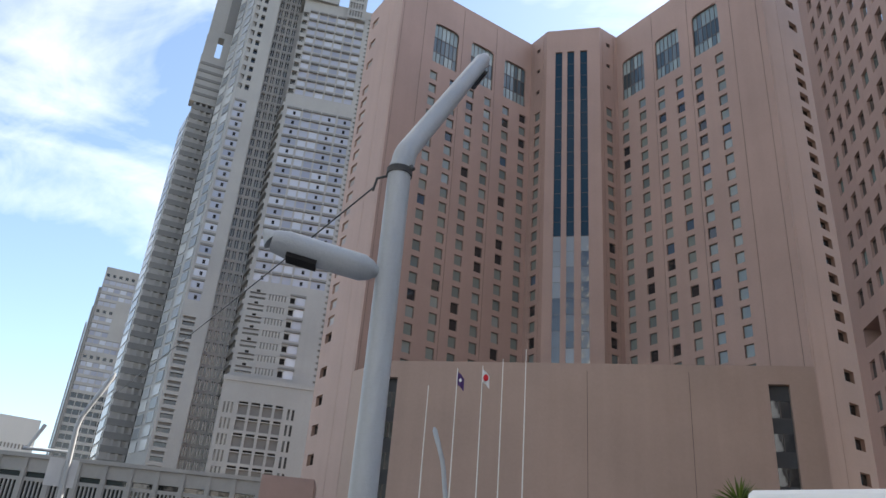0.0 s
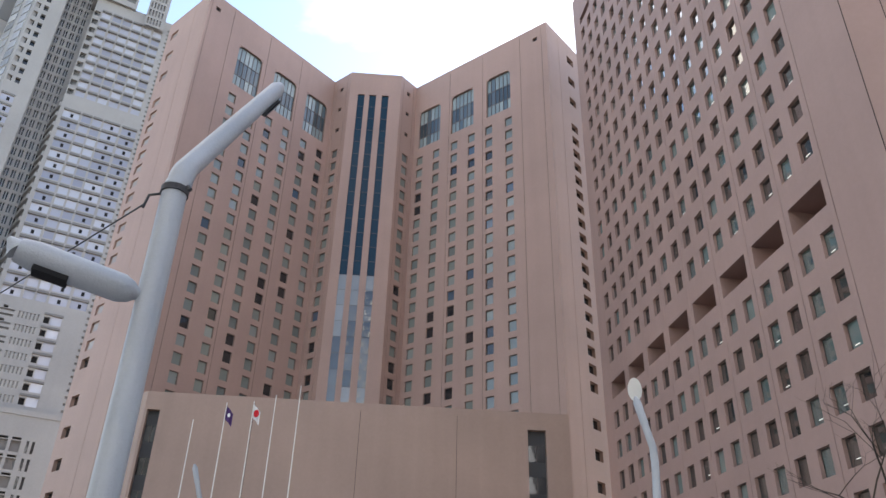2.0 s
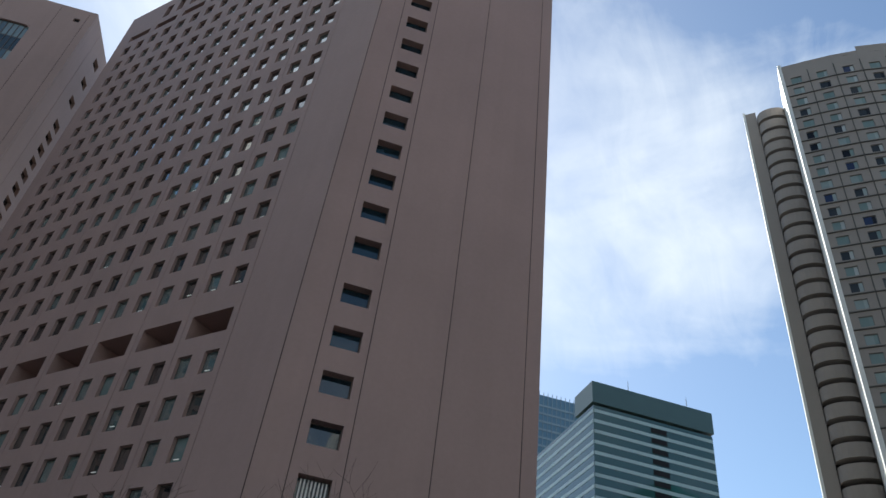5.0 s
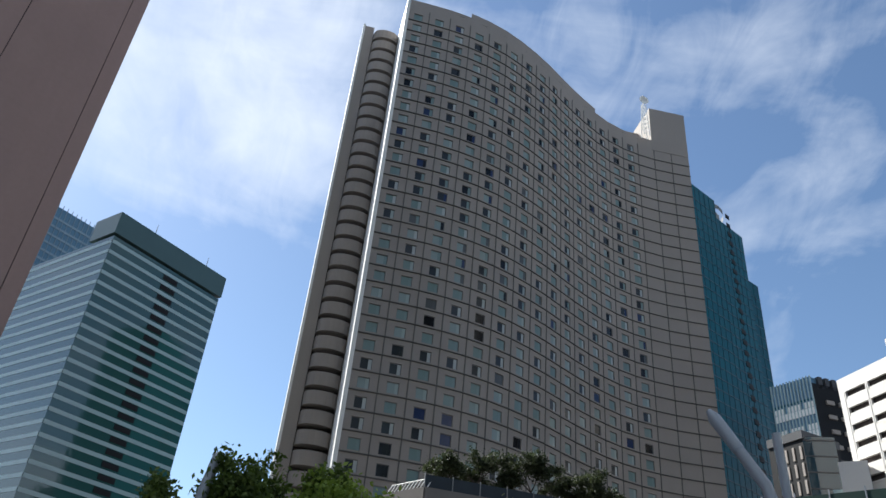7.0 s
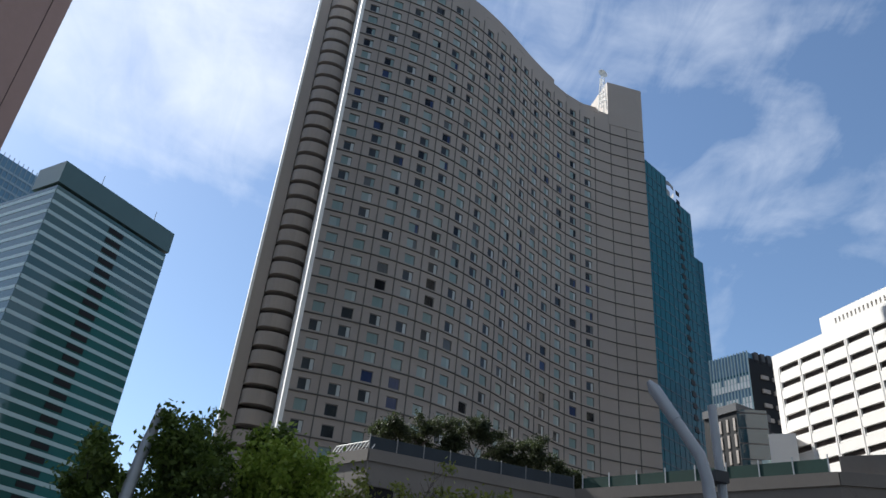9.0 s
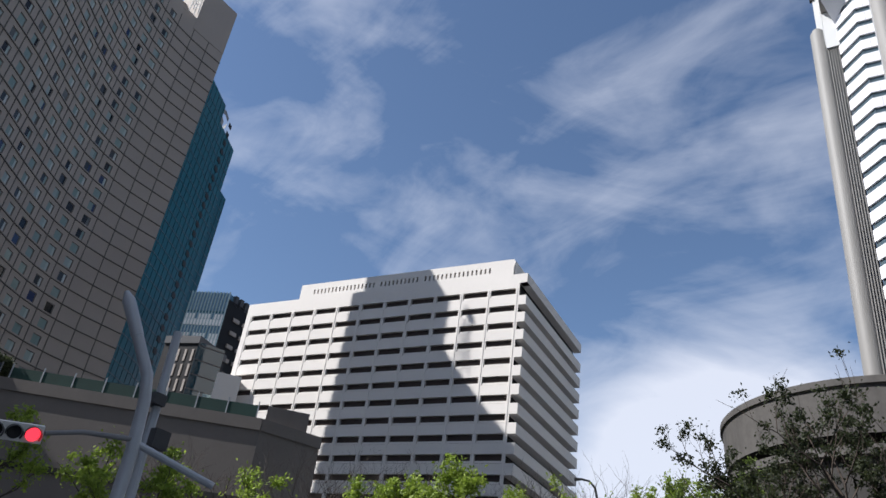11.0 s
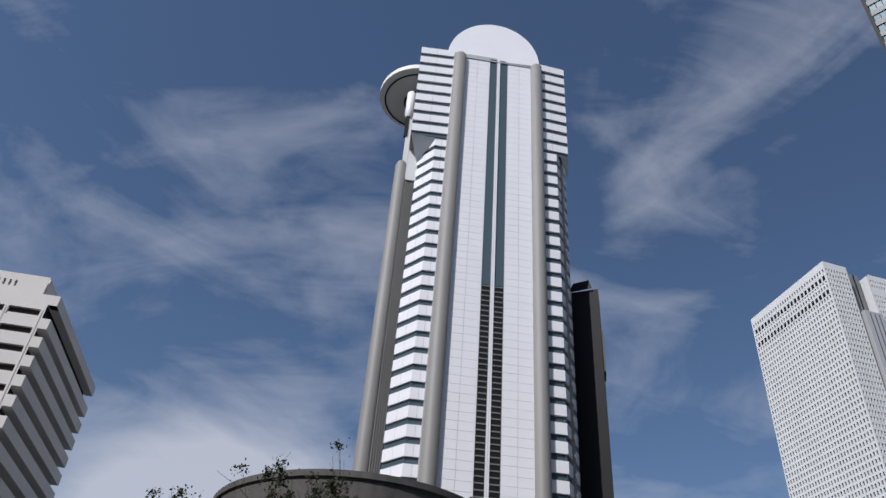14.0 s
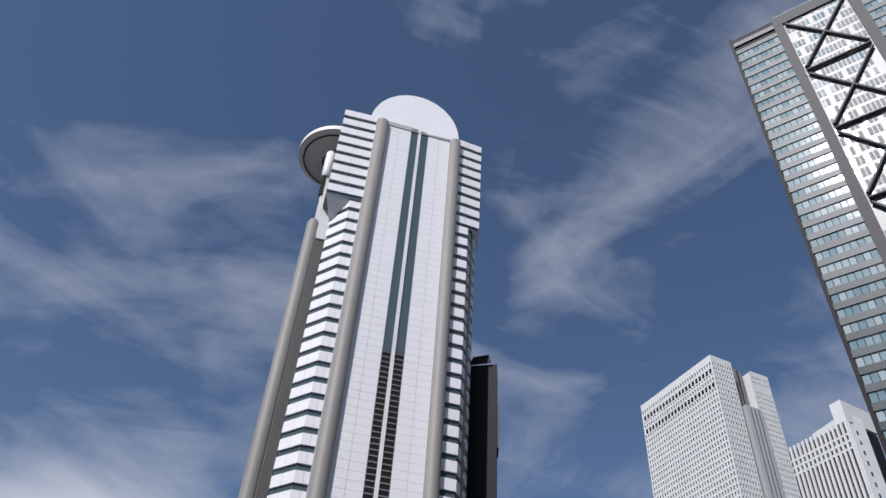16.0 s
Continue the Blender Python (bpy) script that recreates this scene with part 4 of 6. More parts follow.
gr = block("green_office", "distant dark green glass office", [(-78, -248), (-96.5, -243), (-120, -320), (-95, -325)][::-1], 94.0, M_STRIPE)
b = Build()
b.prism([(-76.5, -246), (-98, -240.5), (-122, -320), (-94, -326)][::-1], 94.0, 96.0, M_GREEN_BAND)
b.done("roof_slab", gr)
s = Side((-78, -248), (-96.5, -243), -1)
if s.n.dot(-s.P) < 0:
    s = Side((-78, -248), (-96.5, -243), 1)
for j in range(18):
    b = Build()
    s.box(b, 0, s.L, 8 + j * 4.6, 10 + j * 4.6, 0, 0.2, M_GREEN_CAP)
    b.done("spandrel", gr)


# ---- white window-grid tower ----
def grid_tower(name, label, L, T, R, H, pitch, cols, side_cols, wall_m, pane_m, ww=0.55, hh=0.5):
    o = thing(name, ((L[0] + R[0]) / 2, (L[1] + R[1]) / 2), label, "building")
    for P, Q, n in ((L, T, cols), (T, R, side_cols)):
        s = Side(P, Q, 1)
        if s.n.dot(-s.P) < 0:
            s = Side(P, Q, -1)
        st = s.L / (n + 0.4)
        b = Build()
        holes = [(st * (k + 0.4), st * (k + 0.4 + ww), z, z + pitch * hh, 0.5, pane_m) for k in range(n) for z in [H - 3.0 - pitch * (j + 1) for j in range(int(H / pitch) - 3)]]
        s.wall(b, 0, H, holes, 0.5, wall_m)
        b.done("window_wall", o)
    b = Build()
    X = Vector(L) + Vector(R) - Vector(T)
    poly = [L, T, R, tuple(X)]
    d = sum((poly[i][0] * poly[(i + 1) % 4][1] - poly[(i + 1) % 4][0] * poly[i][1]) for i in range(4))
    if d < 0:
        poly = poly[::-1]
    c = Vector((sum(p[0] for p in poly) / 4, sum(p[1] for p in poly) / 4))
    b.prism([tuple(c + (Vector(p) - c) * 0.9) for p in poly], 0, H - 0.5, wall_m)
    b.done("core", o)
    return o


k = 240.0 / 210.0
nm = grid_tower("white_grid_tower", "distant white tower with a fine window grid", (-166.9 * k, -290.8 * k), (-176.9 * k, -242.2 * k), (-188.5 * k, -244.5 * k), 240.0, 3.0, 30, 8, M_GRID, M_DARK_PANE, 0.5, 0.64)
# recessed lift shaft and the second wing beside it
s = Side((-188.5 * k, -244.5 * k), (-209.0 * k, -248.2 * k), -1)
if s.n.dot(-s.P) < 0:
    s = Side((-188.5 * k, -244.5 * k), (-209.0 * k, -248.2 * k), 1)
b = Build()
s.box(b, 0, 10.0, 0, 240, -30, -4.0, M_BRACE_L)
s.box(b, 3.5, 4.1, 0, 240, -4.0, -3.8, M_BLACK)
s.box(b, 7.0, 7.6, 0, 240, -4.0, -3.8, M_BLACK)
b.done("lift_shaft", nm, "grey recessed lift shaft")
b = Build()
s.box(b, 2.0, 12.0, 0, 215, -4.0, 1.0, M_WHITE_J)
for x in (4.6, 7.2, 9.6):
    s.box(b, x, x + 0.5, 0, 214, 1.0, 1.06, M_BRACE)
b.done("stair_shaft", nm, "pale grey stair shaft with dark seams")
b = Build()
w = Side(s.at(12.0, 0, 0)[:2], s.at(s.L, 0, 0)[:2], s.out)
w.wall(b, 0, 239, [(0.7 + 1.4 * i, 1.4 + 1.4 * i, 234 - 3.0 * j, 235.9 - 3.0 * j, 0.5, M_DARK_PANE) for i in range(8) for j in range(76) if j != 2], 0.5, M_GRID)
w.box(b, 0, w.L, 0, 238.5, -30, -0.7, M_GRID)
b.done("second_wing", nm)
b = Build()
f = Side((-166.9 * k, -290.8 * k), (-176.9 * k, -242.2 * k), -1)
if f.n.dot(-f.P) < 0:
    f = Side((-166.9 * k, -290.8 * k), (-176.9 * k, -242.2 * k), 1)
for z in (221.5, 229.6):
    f.box(b, 0.6, f.L - 0.3, z - 0.7, z + 3.1, -0.2, 0.03, M_GRID)
    for i in range(21):
        f.box(b, 1.6 + i * 2.62, 3.2 + i * 2.62, z, z + 2.6, -0.2, 0.06, M_BLACK)
tagged(b.done("plant_opening", nm), "rows of dark plant openings", kind="stuff")

mn = thing("striped_tower", (-270 * k, -280 * k), "distant tower with white upright fins over dark glass", "building")
for (P, Q), n in ((((-247.5 * k, -297.6 * k), (-257.2 * k, -261.5 * k)), 15), (((-257.2 * k, -261.5 * k), (-268.0 * k, -262.5 * k)), 0)):
    s = Side(P, Q, 1)
    if s.n.dot(-s.P) < 0:
        s = Side(P, Q, -1)
    b = Build()
    s.box(b, 0, s.L, 0, 232 if n else 238, -25, 0, M_BLACK if n else M_GRID)
    b.done("body", mn)
    for i in range(n + 1):
        q = Build()
        a = i * s.L / n - 0.8 if n else 0
        s.box(q, a, a + 1.35, 0, 234, 0, 1.0, M_GRID)
        q.done("fin", mn)
    if n:
        q = Build()
        s.box(q, 0, s.L, 225, 226.2, 0, 0.7, M_GRID)
        s.box(q, 0, s.L, 221, 222.2, 0, 0.7, M_GRID)
        s.box(q, 0, s.L, 217, 218.2, 0, 0.7, M_GRID)
        s.box(q, s.L * 0.86, s.L + 1, 233, 246, -25, 0.5, M_GRID)
        q.done("head", mn)
    else:
        q = Build()
        for j in range(40):
            s.box(q, 5.0, 6.2, 226 - j * 6.0, 228.5 - j * 6.0, 0, 0.06, M_BLACK)
        q.done("slots", mn)
M_MASTRED = material("red_mast_paint", (0.5, 0.10, 0.07), 0.6)
for x, y, z0 in ((-247.5 * k, -296.0 * k, 233.0), (-262.0 * k, -263.5 * k, 237.0)):
    mast = thing("roof_mast", (x, y, z0), "thin red and white roof mast on the striped tower", "mast", "masts on the striped tower")
    for j in range(4):
        q = Build()
        tube(q, [(x, y, z0 + j * 3.2), (x, y, z0 + j * 3.2 + 3.2)], [0.22, 0.2], M_MASTRED if j % 2 else M_WAVE_W, 6)
        q.done("mast_section", mast)


# ---- cross-braced tower ----
def braced_tower():
    P, Q, R2 = (-104.0, -99.3), (-112.3, -90.3), (-127.5, -76.0)
    H = 210.0
    o = thing("braced_tower", (-125, -110), "dark steel tower with silver blue windows and cross bracing", "building")
    s = Side(P, (-138.5, -58.95), 1)
    if s.n.dot(-s.P) < 0:
        s = Side(P, (-138.5, -58.95), -1)
    b = Build()
    s.box(b, 0, s.L, 0, H, -40, -0.6, M_BLACK)
    b.done("core", o)
    for x0, x1 in ((0.6, 12.2), (34.0, 52.0)):
        b = Build()
        n = int((x1 - x0) / 1.45)
        for j in range(1, 46):
            z = H - 6.5 - 4.0 * j
            for i in range(n):
                a = x0 + i * (x1 - x0) / n
                s.box(b, a + 0.08, a + (x1 - x0) / n - 0.08, z, z + 2.3, -0.6, -0.35, M_BRACE_PANE)
        tagged(b.done("glazing", o, "rows of silver blue panes"), kind="stuff")
        for j in range(48):
            z = H - 6.5 - 4.0 * j + 2.3
            b = Build()
            s.box(b, x0 - 0.3, x1, z, z + 1.7, -0.6, -0.1, M_BRACE_BAND)
            b.done("spandrel", o)
    for name, box_ in (("edge_column", (-0.3, 0.5, 0, H, -2, 0.2, M_BLACK)), ("edge_column", (12.2, 14.6, 0, H - 4, -0.6, 0.05, M_BRACE)), ("edge_column", (31.4, 34.0, 0, H - 4, -0.6, 0.05, M_BRACE)),
                       ("head_beam", (12.2, 34.0, H - 4, H + 0.4, -8, 0.1, M_BRACE)), ("roof_screen", (13.0, 33.0, H + 0.4, H + 5.0, -12, -3.0, M_WAVE_W))):
        b = Build()
        s.box(b, *box_)
        b.done(name, o)
    b = Build()
    s.box(b, 14.6, 31.4, 0, H - 4, -0.6, -0.5, M_BRACE_BAY)
    b.done("bay_panel", o)
    b = Build()
    rnd = random.Random(5)
    for j in range(52):
        for i in range(16):
            if rnd.random() < 0.8:
                s.box(b, 14.8 + i * 1.04, 15.6 + i * 1.04, 6 + j * 3.9, 8.6 + j * 3.9, -0.5, -0.42, M_BRACE_PANE if rnd.random() < 0.3 else M_BRACE_L)
    tagged(b.done("bay_glazing", o), "mixed pale and grey panes", kind="stuff")
    for j in range(7):
        z1 = H - 5 - j * 25.0
        z0 = z1 - 22.0
        q = Build()
        for (xa, za), (xb, zb) in (((15.2, z0), (30.8, z1)), ((15.2, z1), (30.8, z0)), ((15.0, z0 - 1.5), (31.0, z0 - 1.5))):
            tube(q, [s.at(xa, za, 0.1), s.at(xb, zb, 0.1)], [0.45, 0.45], M_BRACE, 6)
        q.done("cross_brace", o, "dark steel cross brace")


braced_tower()


# ---- granite twin tower ----
def polar(az, d):
    """A place by its bearing, counter-clockwise from +y, and its distance."""
    return (-math.sin(radians(az)) * d, math.cos(radians(az)) * d)


def granite_tower():
    o = thing("granite_tower", (-90, 240), "very tall grey granite tower with stepped piers and pale blue windows", "building")

    def flank(P, Q, z0, z1, strips):
        """A receding side wall: glazed strips, or stepped dark ribs."""
        s = Side(P, Q, 1)
        b = Build()
        s.box(b, 0, s.L, 0, z1, -8, -0.3, M_GRAN)
        k = 0
        while z0 + k * 4.1 + 3.3 < z1:
            z = z0 + k * 4.1
            if strips:
                for i in range(strips):
                    a = s.L * (i + 0.12) / strips
                    s.box(b, a, a + s.L * 0.62 / strips, z, z + 3.2, -0.4, -0.1, M_FLANK)
            else:
                s.box(b, 0, s.L, z, z + 1.6, -0.3, 0.5, M_GRAN)
            k += 1
        b.done("flank", o)

    def stepped_base(P, Q, z1, out_, groups):
        s = Side(P, Q, 1)
        t = Side(s.at(-1.0, 0, out_)[:2], s.at(s.L + 1.0, 0, out_)[:2], 1)
        b = Build()
        holes = []
        for kind, a, c in groups:
            z = 6.0
            while z + 5 < z1 - 4:
                if kind == "slits":
                    n = max(2, int((c - a) / 1.0))
                    for k in range(n):
                        holes.append((a + (k + 0.25) * (c - a) / n, a + (k + 0.75) * (c - a) / n, z, z + 3.3, 0.5, M_DARK_PANE))
                else:
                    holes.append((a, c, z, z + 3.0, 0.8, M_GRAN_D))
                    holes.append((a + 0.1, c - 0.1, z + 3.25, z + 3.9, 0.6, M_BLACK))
                z += 4.7
        t.wall(b, 0, z1, holes, 0.6, M_GRAN)
        t.box(b, 0, t.L, 0, z1 - 0.01, -out_ - 1, -1.0, M_GRAN)
        t.box(b, -0.2, t.L + 0.2, z1 - 1.2, z1 + 0.3, -2, 0.3, M_GRAN)
        b.done("base_block", o)

    def slotted(P, Q, z0, z1, holes, depth=12.0, name="facade"):
        """A stone wall with dark recesses in front of a solid core."""
        s = Side(P, Q, 1)
        b = Build()
        s.wall(b, z0, z1, [(x0, x1, y0, y1, 0.7, mt) for x0, x1, y0, y1, mt in holes], 0.7, M_GRAN)
        s.box(b, 0, s.L, z0, z1 - 0.02, -depth, -0.9, M_GRAN)
        b.done(name, o)
        return s

    floors = lambda z0, z1, h=4.1: [z0 + h * k for k in range(int((z1 - z0) / h))]
    # right-hand shaft: two wide and two narrow window columns, a notched column above
    P, Q = polar(20.05, 238), polar(12.60, 238)
    s = Side(P, Q, 1)
    b, q = Build(), Build()
    holes = []
    for zt in floors(97, 170):
        for x0, x1 in ((1.3, 6.3), (7.1, 9.9), (10.5, 13.3), (14.0, 19.0), (19.9, 24.6)):
            holes.append((x0, x1, zt + 0.2, zt + 2.95, 0.35, M_GRAN_PANE))
            # raised dark strip standing for the shade line over each window
            s.box(q, x0 - 0.15, x1 + 0.15, zt + 3.0, zt + 3.7, 0, 0.35, M_GRAN_D)
            if x1 - x0 > 3:
                s.box(q, (x0 + x1) / 2 - 0.2, (x0 + x1) / 2 + 0.7, zt + 0.8, zt + 2.1, -0.33, -0.2, M_BLACK)
    # stone floors below, with louvres, slits and one glazed column
    for zt in floors(66, 96):
        holes.append((1.3, 6.3, zt + 0.3, zt + 1.0, 0.6, M_DARK_PANE))
        holes.append((1.3, 6.3, zt + 1.9, zt + 2.5, 0.6, M_GRAN_D))
        holes.append((3.2, 4.4, zt + 2.7, zt + 3.5, 0.6, M_BLACK))
        for k in range(6):
            holes.append((7.4 + k * 1.0, 7.85 + k * 1.0, zt + 0.5, zt + 2.6, 0.5, M_DARK_PANE))
        holes.append((16.0, 19.0, zt + 0.2, zt + 2.95, 0.35, M_GRAN_PANE))
        holes.append((14.2, 15.7, zt + 0.4, zt + 2.4, 0.7, M_BLACK))
        s.box(q, 14.0, 19.2, zt + 3.0, zt + 3.6, 0, 0.35, M_GRAN_D)
    for zt in floors(172, 217):
        holes.append((0.3, 2.2, zt, zt + 2.4, 0.9, M_DARK_PANE))
        for x0, x1 in ((2.8, 5.7), (6.5, 9.4), (10.0, 12.9), (13.6, 16.5), (17.2, 20.1), (20.9, 23.8)):
            holes.append((x0, x1, zt + 0.3, zt + 2.9, 0.5, M_GRAN_PANE))
            s.box(q, x0 - 0.1, x1 + 0.1, zt + 2.95, zt + 3.55, 0, 0.45, M_GRAN_D)
    for zt in floors(66, 217, 2.05):
        holes.append((25.4, s.L - 0.4, zt, zt + 0.8, 0.5, M_GRAN_D))
    s.wall(b, 64, 218, holes, 0.4, M_GRAN)
    b.done("facade", o)
    tagged(q.done("shading", o, "dark strips for the shade over the windows, black marks in the panes"), kind="stuff")
    b = Build()
    s.box(b, 0, s.L, 0, 217.9, -30, -0.9, M_GRAN)
    b.done("core", o)
    stepped_base(P, Q, 64.0, 3.0, [("slits", 1.0, 4.4), ("bay", 5.6, 8.4), ("bay", 9.2, 12.0), ("bay", 12.8, 15.6), ("bay", 16.4, 18.8), ("slits", 19.8, 22.6)])
    flank(polar(20.40, 246), polar(20.07, 238.3), 60, 172, 0)
    # slit corner that runs up into the crown
    P, Q = polar(22.30, 246), polar(19.60, 246)
    slotted(P, Q, 0, 296, [(0.7 + 2.1 * k + d, 1.12 + 2.1 * k + d, zt, zt + 3.1, M_DARK_PANE) for zt in floors(12, 290) for k in range(4) for d in (0, 0.75)])
    # middle shaft with its glazed flank
    P, Q = polar(24.35, 237), polar(22.25, 237)
    s = Side(P, Q, 1)
    b, q = Build(), Build()
    holes = []
    for zt in floors(86, 166):
        holes.append((0.8, 4.6, zt + 0.3, zt + 2.9, 0.35, M_GRAN_PANE))
        # dark strip in place of the shade line, as on the right-hand shaft
        s.box(q, 0.65, 4.75, zt + 3.0, zt + 3.6, 0, 0.12, M_GRAN_D)
        s.box(q, 2.6, 3.5, zt + 0.8, zt + 2.1, -0.33, -0.2, M_BLACK)
    for zt in floors(12, 84):
        holes.append((0.8, 4.6, zt + 0.3, zt + 1.7, 0.7, M_DARK_PANE))
        holes.append((0.8, 4.6, zt + 2.3, zt + 3.3, 0.7, M_GRAN_D))
    for zt in floors(168, 290):
        for x0, x1 in ((0.5, 1.9), (3.0, 4.4)):
            holes.append((x0, x1, zt, zt + 2.3, 0.9, M_DARK_PANE))
    s.wall(b, 0, 296, holes, 0.4, M_GRAN)
    s.box(b, 0, s.L, 0, 295.9, -30, -1.1, M_GRAN)
    b.done("facade", o)
    tagged(q.done("shading", o, "dark strips for the shade over the windows, black marks in the panes"), kind="stuff")
    flank(polar(25.65, 252), polar(24.40, 237.2), 40, 222, 2)
    # crown over the right-hand shaft
    P, Q = polar(20.40, 236.5), polar(16.90, 236.5)
    hs = [(0.8 + 1.0 * k, 1.3 + 1.0 * k, zt, zt + 2.9, M_DARK_PANE) for zt in floors(240, 292) for k in range(8)]
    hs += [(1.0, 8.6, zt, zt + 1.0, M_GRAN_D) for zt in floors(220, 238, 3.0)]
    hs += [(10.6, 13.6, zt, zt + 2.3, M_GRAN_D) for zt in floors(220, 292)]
    slotted(P, Q, 217.5, 296, hs, 28.0, "crown")
    # striped pier and tapered fin of the open crown
    P, Q = polar(16.00, 236), polar(14.30, 236)
    slotted(P, Q, 212, 236, [(0.7 + 1.1 * k, 1.2 + 1.1 * k, zt, zt + 3.0, M_GRAN_D) for zt in floors(213, 235) for k in range(5)], 8.0, "striped_pier")
    b = Build()
    f0 = [(*polar(15.70, 238), 236), (*polar(14.50, 238), 236), (*polar(16.05, 238), 284), (*polar(16.45, 238), 284)]
    f1 = [(*polar(15.70, 242), 236), (*polar(14.50, 242), 236), (*polar(16.05, 242), 284), (*polar(16.45, 242), 284)]
    b.face(f0, M_GRAN_D)
    b.face(f1[::-1], M_GRAN_D)
    for k in range(4):
        j = (k + 1) % 4
        b.face([f0[j], f0[k], f1[k], f1[j]], M_GRAN_D)
    b.done("crown_fin", o, "tapered fin of the open crown")
    for az_, z_ in ((14.9, 240.5), (15.1, 247.0), (14.75, 236.8)):
        b = Build()
        c = Vector((*polar(az_ + 0.9, 235.5), z_))
        tube(b, [c + Vector((0, 0.9, 0)), c + Vector((0, 0.3, 0)), c], [0.3, 1.2, 1.35], M_WAVE_W, 16)
        b.done("dish", o, "white round dish")
    # recess beside the flank, its shaded floors coloured black and darker stone
    P, Q = polar(27.40, 258), polar(25.45, 258)
    s = Side(P, Q, 1)
    b = Build()
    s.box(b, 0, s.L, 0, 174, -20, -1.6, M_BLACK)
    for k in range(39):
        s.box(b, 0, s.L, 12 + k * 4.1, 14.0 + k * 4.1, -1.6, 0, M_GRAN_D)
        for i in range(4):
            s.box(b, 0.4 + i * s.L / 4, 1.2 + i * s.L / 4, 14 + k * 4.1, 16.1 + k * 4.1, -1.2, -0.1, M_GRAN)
    b.done("shaded_recess", o, "recess of floors with their shade in black and dark stone")
    flank(polar(27.90, 276), polar(27.40, 258), 20, 168, 1)
    # shoulder with a square opening to the sky
    b = Build()
    s.box(b, -1.4, s.L, 171, 193, -4, 0.3, M_GRAN)
    s.box(b, -1.2, 3.2, 193, 203, -4, 0.3, M_GRAN)
    s.box(b, 5.4, s.L, 193, 203, -4, 0.3, M_GRAN)
    s.box(b, -1.0, s.L, 203, 230, -4, 0.3, M_GRAN)
    for k in range(5):
        s.box(b, -1.0, s.L, 174 + k * 3.6, 175.2 + k * 3.6, 0.3, 0.5, M_GRAN_D)
    s.box(b, 4.6, s.L - 0.3, 206, 226, 0.3, 0.5, M_GRAN_D)
    b.done("shoulder_frame", o, "stone shoulder with a square opening")


granite_tower()

# second granite tower, low colonnade wall and a white block beyond
o = thing("second_granite_tower", polar(28.4, 420), "distant grey granite tower with stepped top", "building")
s = Side(polar(30.1, 420), polar(26.2, 420), 1)
b = Build()
n, H = 9, 160
holes = []
for j in range(36):
    z = H - 5.5 - 4.1 * j
    for i in range(n):
        blank = 3 <= i <= 4 and 3 < j < 9
        if not blank:
            small = j in (0, 5, 11)
            holes.append(((i + (0.25 if small else 0.06)) * s.L / n, (i + (0.75 if small else 0.94)) * s.L / n, z, z + (1.7 if small else 2.5), 0.5, M_DARK_PANE if small or j > 15 else M_GRAN_PANE))
s.wall(b, 0, H, holes, 0.5, M_GRAN)
b.done("facade", o)
b = Build()
s.box(b, 0, s.L, 0, H - 0.3, -20, -0.8, M_GRAN)
s.box(b, -1.2, 0.5, 0, H - 12, -14, -0.4, M_GRAN_D)
b.done("core", o)
for i in range(3):
    b = Build()
    s.box(b, -2.6 + i * 0.9, -2.1 + i * 0.9, 0, H - 14 - 9 * (2 - i), -6, 0.2 + 0.3 * i, M_FLANK if i % 2 else M_GRAN)
    b.done("flank_pier", o)
o = thing("colonnade_wing", polar(24, 152), "low grey granite wing with rows of upright slits", "building")
s = Side(polar(36, 158), polar(12, 146), 1)
b = Build()
holes = []
for i in range(int(s.L / 4.4)):
    holes.append((i * 4.4 + 0.5, i * 4.4 + 3.9, 18.9, 19.8, 0.5, M_DARK_PANE))
    for j in range(5):
        holes.append((i * 4.4 + 0.55 + j * 0.68, i * 4.4 + 0.95 + j * 0.68, 14.9, 18.3, 0.5, M_DARK_PANE))
        holes.append((i * 4.4 + 0.55 + j * 0.68, i * 4.4 + 0.95 + j * 0.68, 8.9, 12.3, 0.5, M_DARK_PANE))
s.wall(b, 0, 22.7, holes, 0.5, M_GRAN)
s.box(b, 0, s.L, 0, 22.6, -18, -0.8, M_GRAN)
b.done("slit_wall", o)
b = Build()
s.box(b, 0, s.L, 22.1, 22.8, -1, 0.4, M_GRAN)
b.done("coping", o)
for i in range(int(s.L / 4.4) + 1):
    b = Build()
    s.box(b, i * 4.4 - 0.3, i * 4.4 + 0.3, 0, 22.1, 0, 0.25, M_GRAN)
    b.done("pilaster", o)
o = thing("white_far_block", polar(34, 300), "plain white block far off", "building")
s = Side(polar(40, 300), polar(31.3, 300), 1)
b = Build()
s.wall(b, 0, 54.2, [(i * 1.1 + 20, i * 1.1 + 20.5, 20 + j * 3.4, 21.6 + j * 3.4, 0.3, M_WAVE) for i in range(22) for j in range(8)], 0.3, M_SLAB)
s.box(b, 0, s.L, 0, 54, -30, -0.6, M_SLAB)
b.done("window_wall", o)

# ---- small towers between the teal tower and the white slab ----
o = thing("glass_banded_office", polar(-129.5, 235), "mid-rise office with white bands for reflections in its glazing", "building")
s = Side(polar(-129.9, 232), polar(-127.2, 238.5), -1)
if s.n.dot(-s.P) < 0:
    s = Side(polar(-129.9, 232), polar(-127.2, 238.5), 1)
b = Build()
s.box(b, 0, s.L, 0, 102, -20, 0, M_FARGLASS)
for i in range(13):
    s.box(b, i * s.L / 12 - 0.16, i * s.L / 12 + 0.16, 0, 102.3, 0, 0.35, M_GREEN_BAND)
